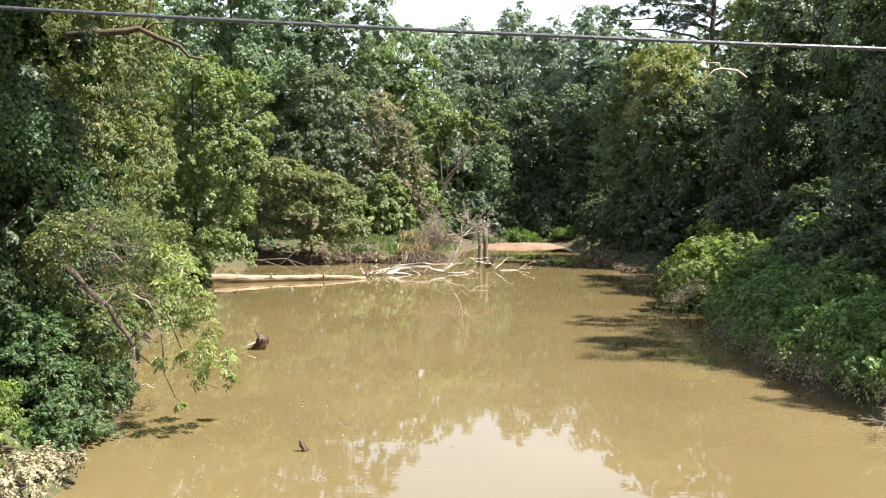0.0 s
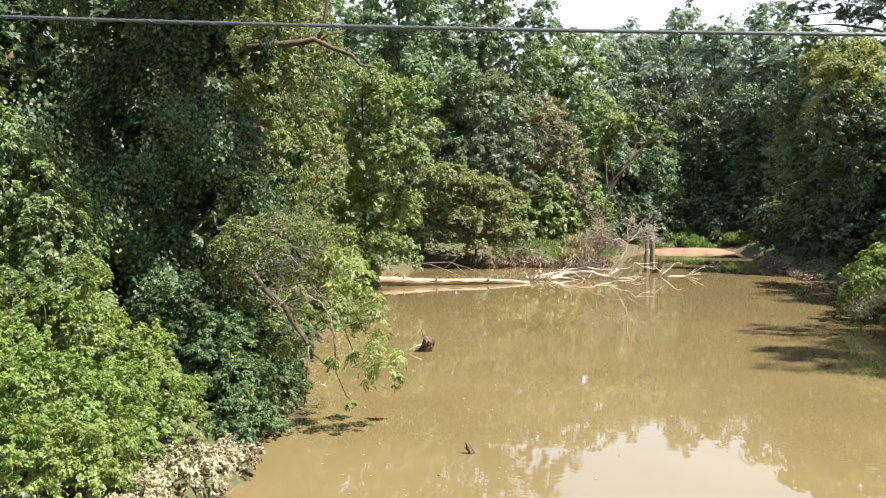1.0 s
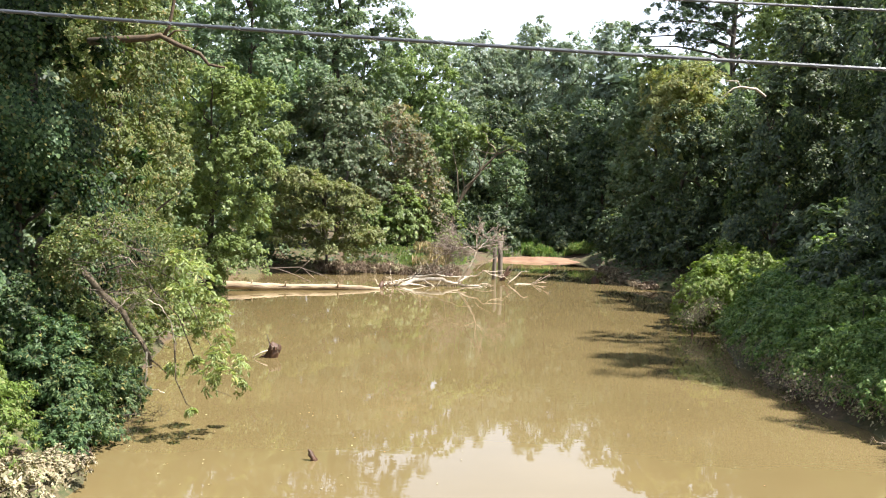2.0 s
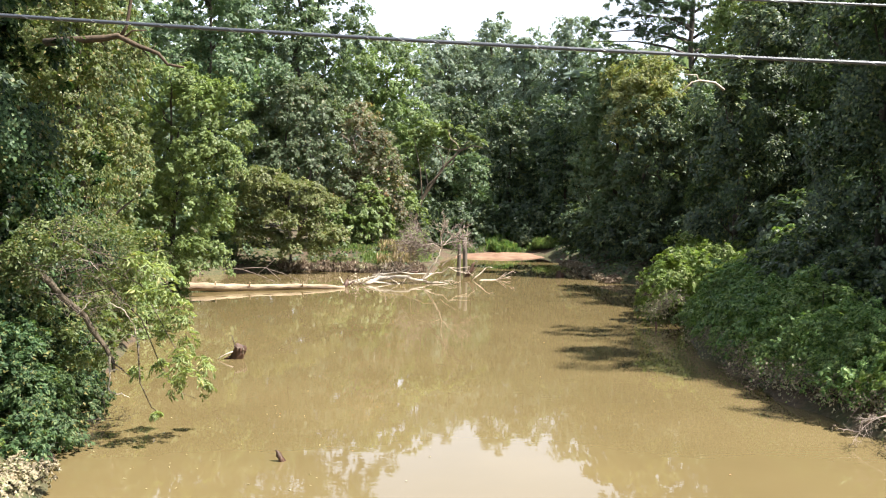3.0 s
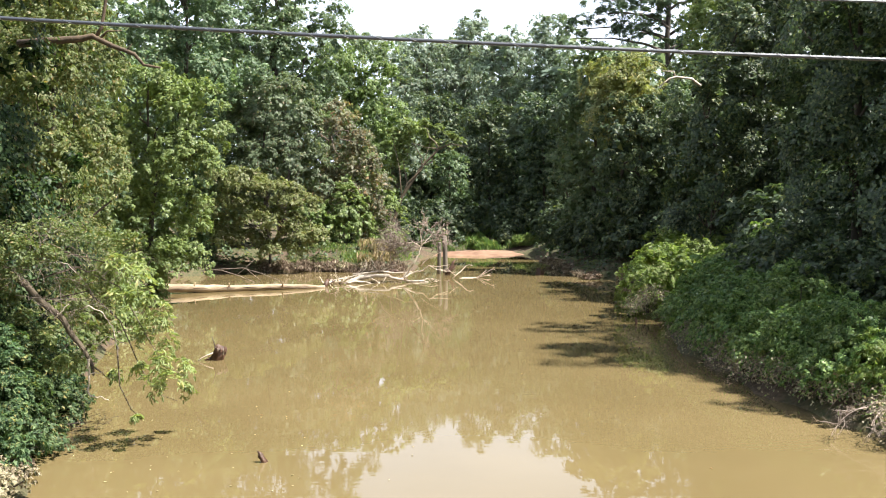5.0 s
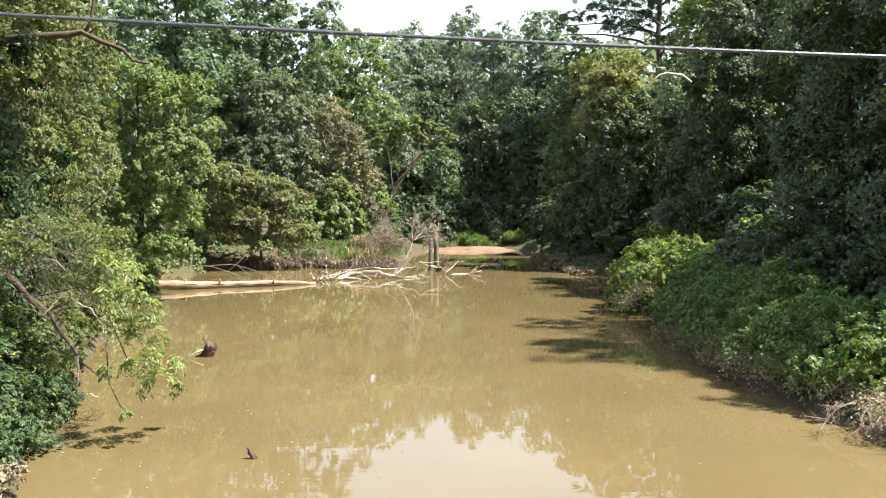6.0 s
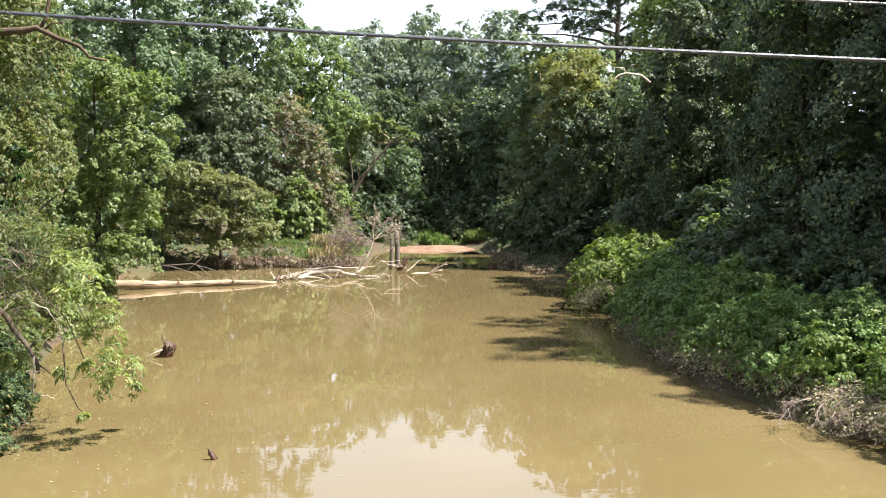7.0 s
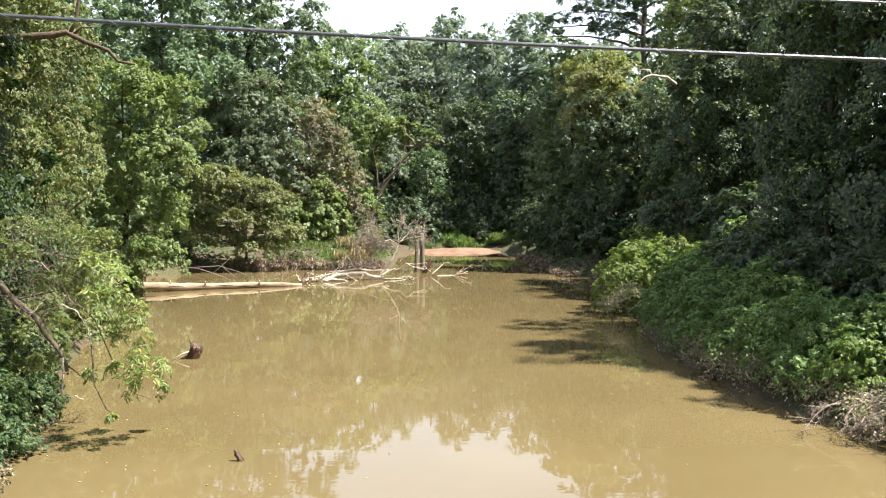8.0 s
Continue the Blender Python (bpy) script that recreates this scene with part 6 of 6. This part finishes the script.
bare_branch("bare grey branches of the small browning tree", (-5.2, 70.4, 9.2), [([(-0.4, 1.5, -1.4), (0, 0.4, -0.3), (0.5, 0, 0.25), (0.9, 0, -0.2), (1.7, 0, -0.35)], 0.05, 0.02), ([(0, 0.4, -0.3), (-0.6, 0, 0.2), (-1.2, 0, -0.3)], 0.04, 0.015),
            ([(0.2, 0.2, 0), (0.4, 0, -0.9), (0.8, 0, -1.5)], 0.035, 0.015), ([(0.5, 0, 0.25), (1.0, 0, 0.5), (1.5, 0, 0.35)], 0.03, 0.012)], M_TWIG, 14)
reed = thing("reed_stump", "small rotten stump with weeds in the river", "stump", at=(8.37, 59.1, 0))
part("body", mesh_of("body", *tube([(0, 0, -0.3), (0.02, 0, 0.15), (-0.03, 0, 0.5)], [0.3, 0.26, 0.12], 9, 0.35, np.random.default_rng(12)), M_WETWOOD, True), reed)
rng_r = np.random.default_rng(13)
reed_p = rng_r.normal(size=(70, 3)) * np.array((0.25, 0.2, 0.10)) + np.array((-0.1, 0, 0.5))
part("weeds", leaf_mesh("weeds", reed_p, unit(rng_r.normal(size=(70, 3))), unit(rng_r.normal(size=(70, 3)) + np.array((0, 0, 0.6))), 0.25 + 0.2 * rng_r.random(70), M_OLIVE, 0.14), reed, "sparse olive weeds")

# roots and flood-washed twigs at the waterline


def twig_heap(label, at, starts, mat, seed, length=0.8, name="twig_heap"):
    rng = np.random.default_rng(seed)
    th = thing(name, label, "twigs", "twigs at the waterline", at=at)
    for start, way in starts:
        out = []
        twig_spread(rng, start, way, length * (0.8 + 0.4 * rng.random()), 0.011, 3, out, 0.6, 4, -0.05)
        part("brushwood", mesh_of("brushwood", *joined(out), mat), th)
    return th


twig_heap("dark roots and twigs sticking out over the water", (-7.3, 20.0, 0.0), [((0, 0, 0.25), (1, -0.2, 0.0)), ((-0.1, 0.2, 0.3), (1, 0.2, 0.05)), ((-0.2, -0.2, 0.3), (0.7, -0.5, -0.1)), ((0.1, 0, 0.15), (1, 0.3, 0.1))], M_BARK, 70)
twig_heap("grey dead twigs drooping into the water", (9.3, 18.9, 0.0), [((0, 0, 0.65), (-1, -0.2, -0.1)), ((0.1, -0.3, 0.6), (-0.8, -0.4, -0.3)), ((0.1, 0.3, 0.6), (-0.9, 0.1, -0.4)), ((0.2, -0.6, 0.5), (-0.5, -0.6, -0.2)), ((0.4, -0.9, 0.5), (-0.4, -0.5, -0.2))], M_PINKISH, 71, 0.6)
twig_heap("grey dead twigs drooping into the water", (10.0, 17.6, 0.0), [((0, 0, 0.5), (-0.8, -0.4, -0.2)), ((0.2, -0.3, 0.45), (-0.6, -0.6, -0.2)), ((0.3, -0.6, 0.5), (-0.3, -0.8, -0.2))], M_TWIG, 72, 0.45)
twig_heap("grey dead twigs drooping into the water", (8.9, 24.0, 0.0), [((0, 0, 0.45), (-0.8, 0.1, -0.3)), ((0, 0.8, 0.45), (-0.8, 0.1, -0.3)), ((0, 1.7, 0.45), (-0.8, 0.1, -0.3))], M_TWIG, 73, 0.6)

# ---- cables over the river ----


def cable(z0, slope, y, radius, label, lashed):
    th = thing("overhead_cable", label, "cable", "overhead cables", at=(0, y, z0))
    x = np.linspace(-30, 30, 121)
    sag = 0.0023 * x * x
    pts = np.stack([x, 0 * x, slope * x + sag], 1)
    part("sheath", mesh_of("sheath", *tube(pts, np.full(len(x), radius), 10), M_CABLE, True), th, "dark grey rubber sheath")
    if lashed:
        part("messenger_strand", mesh_of("messenger_strand", *tube(pts + np.array((0, 0, radius + 0.001)), np.full(len(x), 0.0018), 5), M_STEEL, True), th, "thin galvanised steel strand")
        h = np.linspace(-9, 9, 1401)
        a = h / 0.19 * 2 * math.pi
        hel = np.stack([h, np.cos(a) * (radius + 0.0015), slope * h + 0.0023 * h * h + np.sin(a) * (radius + 0.003) + 0.001], 1)
        part("lashing_wire", mesh_of("lashing_wire", *tube(hel, np.full(len(h), 0.0009), 4), M_STEEL, True), th, "shiny spiral lashing wire")
    return th


cable(5.866, -0.0515, 5.5, 0.0092, "taut dark lashed cable crossing above the river", True)
cable(6.18, -0.047, 5.5, 0.006, "thinner upper cable crossing above the river", True)

# ---- grass and floating leaves ----


def grass(name, label, places, heights, mat, seed, width=0.05):
    rng = np.random.default_rng(seed)
    p = np.array(places)
    n = len(p)
    along = unit(np.stack([rng.normal(size=n) * 0.35, rng.normal(size=n) * 0.35, np.ones(n)], 1))
    nor = unit(rng.normal(size=(n, 3)) * np.array((1, 1, 0.2)))
    ob = new(name, leaf_mesh(name, p + along * heights[:, None] * 0.45, nor, along, heights, mat, width))
    return tagged(ob, label, "grass", kind="stuff")


rng_g = np.random.default_rng(61)


def bank_grass(label, x0, x1, y0, y1, n, low, high, mat, seed, patch):
    gx_, gy_ = rng_g.uniform(x0, x1, n), rng_g.uniform(y0, y1, n)
    lump = np.sin(gx_ * 2.1 + gy_ * 0.9 + patch) + np.sin(gx_ * 0.8 - gy_ * 1.7 + 2 * patch) + 0.8 * np.sin(gx_ * 4.3 + patch) * np.sin(gy_ * 3.1)
    ok = (shore_distance(gx_, gy_) > 0.5) & (lump + rng_g.normal(size=n) * 0.5 > -0.5)
    gx_, gy_, lump = gx_[ok], gy_[ok], lump[ok]
    gh = (low + (high - low) * rng_g.random(len(gx_))) * np.clip(0.8 + 0.25 * lump, 0.5, 1.4)
    grass("bank_grass", label, np.stack([gx_, gy_, ground_height(gx_, gy_)], 1), gh, mat, seed, 0.10)


bank_grass("short bright green grass on the low bank", -5.6, 0.6, 62.4, 74, 9000, 0.16, 0.36, M_GRASS, 62, 0.4)
bank_grass("short olive weeds under the spreading tree", -7.8, -5.0, 63.5, 72, 5000, 0.14, 0.30, M_OLIVE, 67, 1.3)
bank_grass("low weeds on the bank behind the sandbar", 1.2, 12.6, 82.0, 87.0, 7000, 0.3, 0.75, M_RIVERGRASS, 69, 0.9)
bank_grass("pale dry grass on the low bank", -2.9, -0.6, 63.0, 68.5, 3600, 0.35, 0.8, M_STRAW, 68, 2.2)


def bank_roots():
    """Washed-out roots that hang over the eroded edge of the low bank."""
    rng = np.random.default_rng(29)
    th = thing("bank_roots", "brown washed-out roots hanging over the eroded bank", "roots", at=(0, 63, 0))
    line = np.array([(-9.6, 64.5), (-7.75, 64.5), (-5.6, 63.7), (-1.6, 62.0), (0.2, 62.2)])
    n = 3600
    t = rng.random(n) * 4
    i = np.minimum(t.astype(int), 3)
    p = line[i] + (line[i + 1] - line[i]) * (t - i)[:, None]
    drop = rng.random(n)
    q = np.stack([p[:, 0] + rng.normal(size=n) * 0.1, p[:, 1] - 63 + 0.45 - 0.5 * drop + rng.normal(size=n) * 0.1, 0.62 - 0.55 * drop + 0.12 * np.sin(t * 9)], 1)
    along = unit(np.stack([rng.normal(size=n) * 0.5, -0.3 + rng.normal(size=n) * 0.3, -np.ones(n)], 1))
    part("fringe", leaf_mesh("fringe", q, unit(rng.normal(size=(n, 3)) * 0.5 + np.array((0.2, -1, 0.3))), along, 0.18 + 0.2 * rng.random(n), M_ROOTS, 0.16), th, "shaggy mat of fine roots and dead grass")
    for k in range(14):
        i = k % 4
        a = line[i] + (line[i + 1] - line[i]) * rng.random()
        a = np.array((a[0], a[1] - 63 + 0.2, 0.4 + 0.15 * rng.random()))
        b = a + np.array((rng.normal() * 0.7, -0.55, -0.45))
        part("root", mesh_of("root", *tube(bent(rng, a, b, 5, 0.12), np.linspace(0.028, 0.008, 5), 5, 0.2, rng), M_LIMB, True), th)
    return th


bank_roots()
for label, cx, cy, r, h, seed in (("round tuft of bright river grass on the sandbar", 6.9, 83.2, 1.35, 1.5, 63), ("round tuft of bright river grass on the sandbar", 10.6, 81.8, 1.5, 1.4, 64)):
    rng = np.random.default_rng(seed)
    th = thing("grass_tuft", label, "grass", "tufts of river grass", at=(cx, cy, on_ground(cx, cy)))
    n = 4200
    q = unit(rng.normal(size=(n, 3)))
    q[:, 2] = np.abs(q[:, 2])
    base_p = q * np.array((r, r * 0.7, h * 0.5)) * (0.45 + 0.5 * rng.random(n) + 0.14 * np.sin(q[:, 0] * 9 + seed))[:, None]
    part("foliage", leaf_mesh("foliage", base_p + np.array((0, 0, 0.12)), unit(rng.normal(size=(n, 3)) + q), unit(q + np.array((0, 0, 0.6)) + rng.normal(size=(n, 3)) * 0.3), 0.34 + 0.34 * rng.random(n), M_RIVERGRASS, 0.09), th)

rng_f = np.random.default_rng(91)
fx = np.concatenate([rng_f.normal(-4.3, 1.6, 44), rng_f.uniform(-9, 6, 36)])
fy = np.concatenate([rng_f.normal(18.5, 3.4, 44), rng_f.uniform(15, 52, 36)])
ok = shore_distance(fx, fy) < -0.2
fx, fy = fx[ok], fy[ok]
flat_n = unit(np.stack([rng_f.normal(size=len(fx)) * 0.06, rng_f.normal(size=len(fx)) * 0.06, np.ones(len(fx))], 1))
fl = new("floating_leaves", leaf_mesh("floating_leaves", np.stack([fx, fy, np.full(len(fx), 0.012)], 1), flat_n, rng_f.normal(size=(len(fx), 3)), 0.03 + 0.035 * rng_f.random(len(fx)), M_FLOAT, 0.6, True))
tagged(fl, "small pale fallen leaves floating on the water", "leaves", kind="stuff")
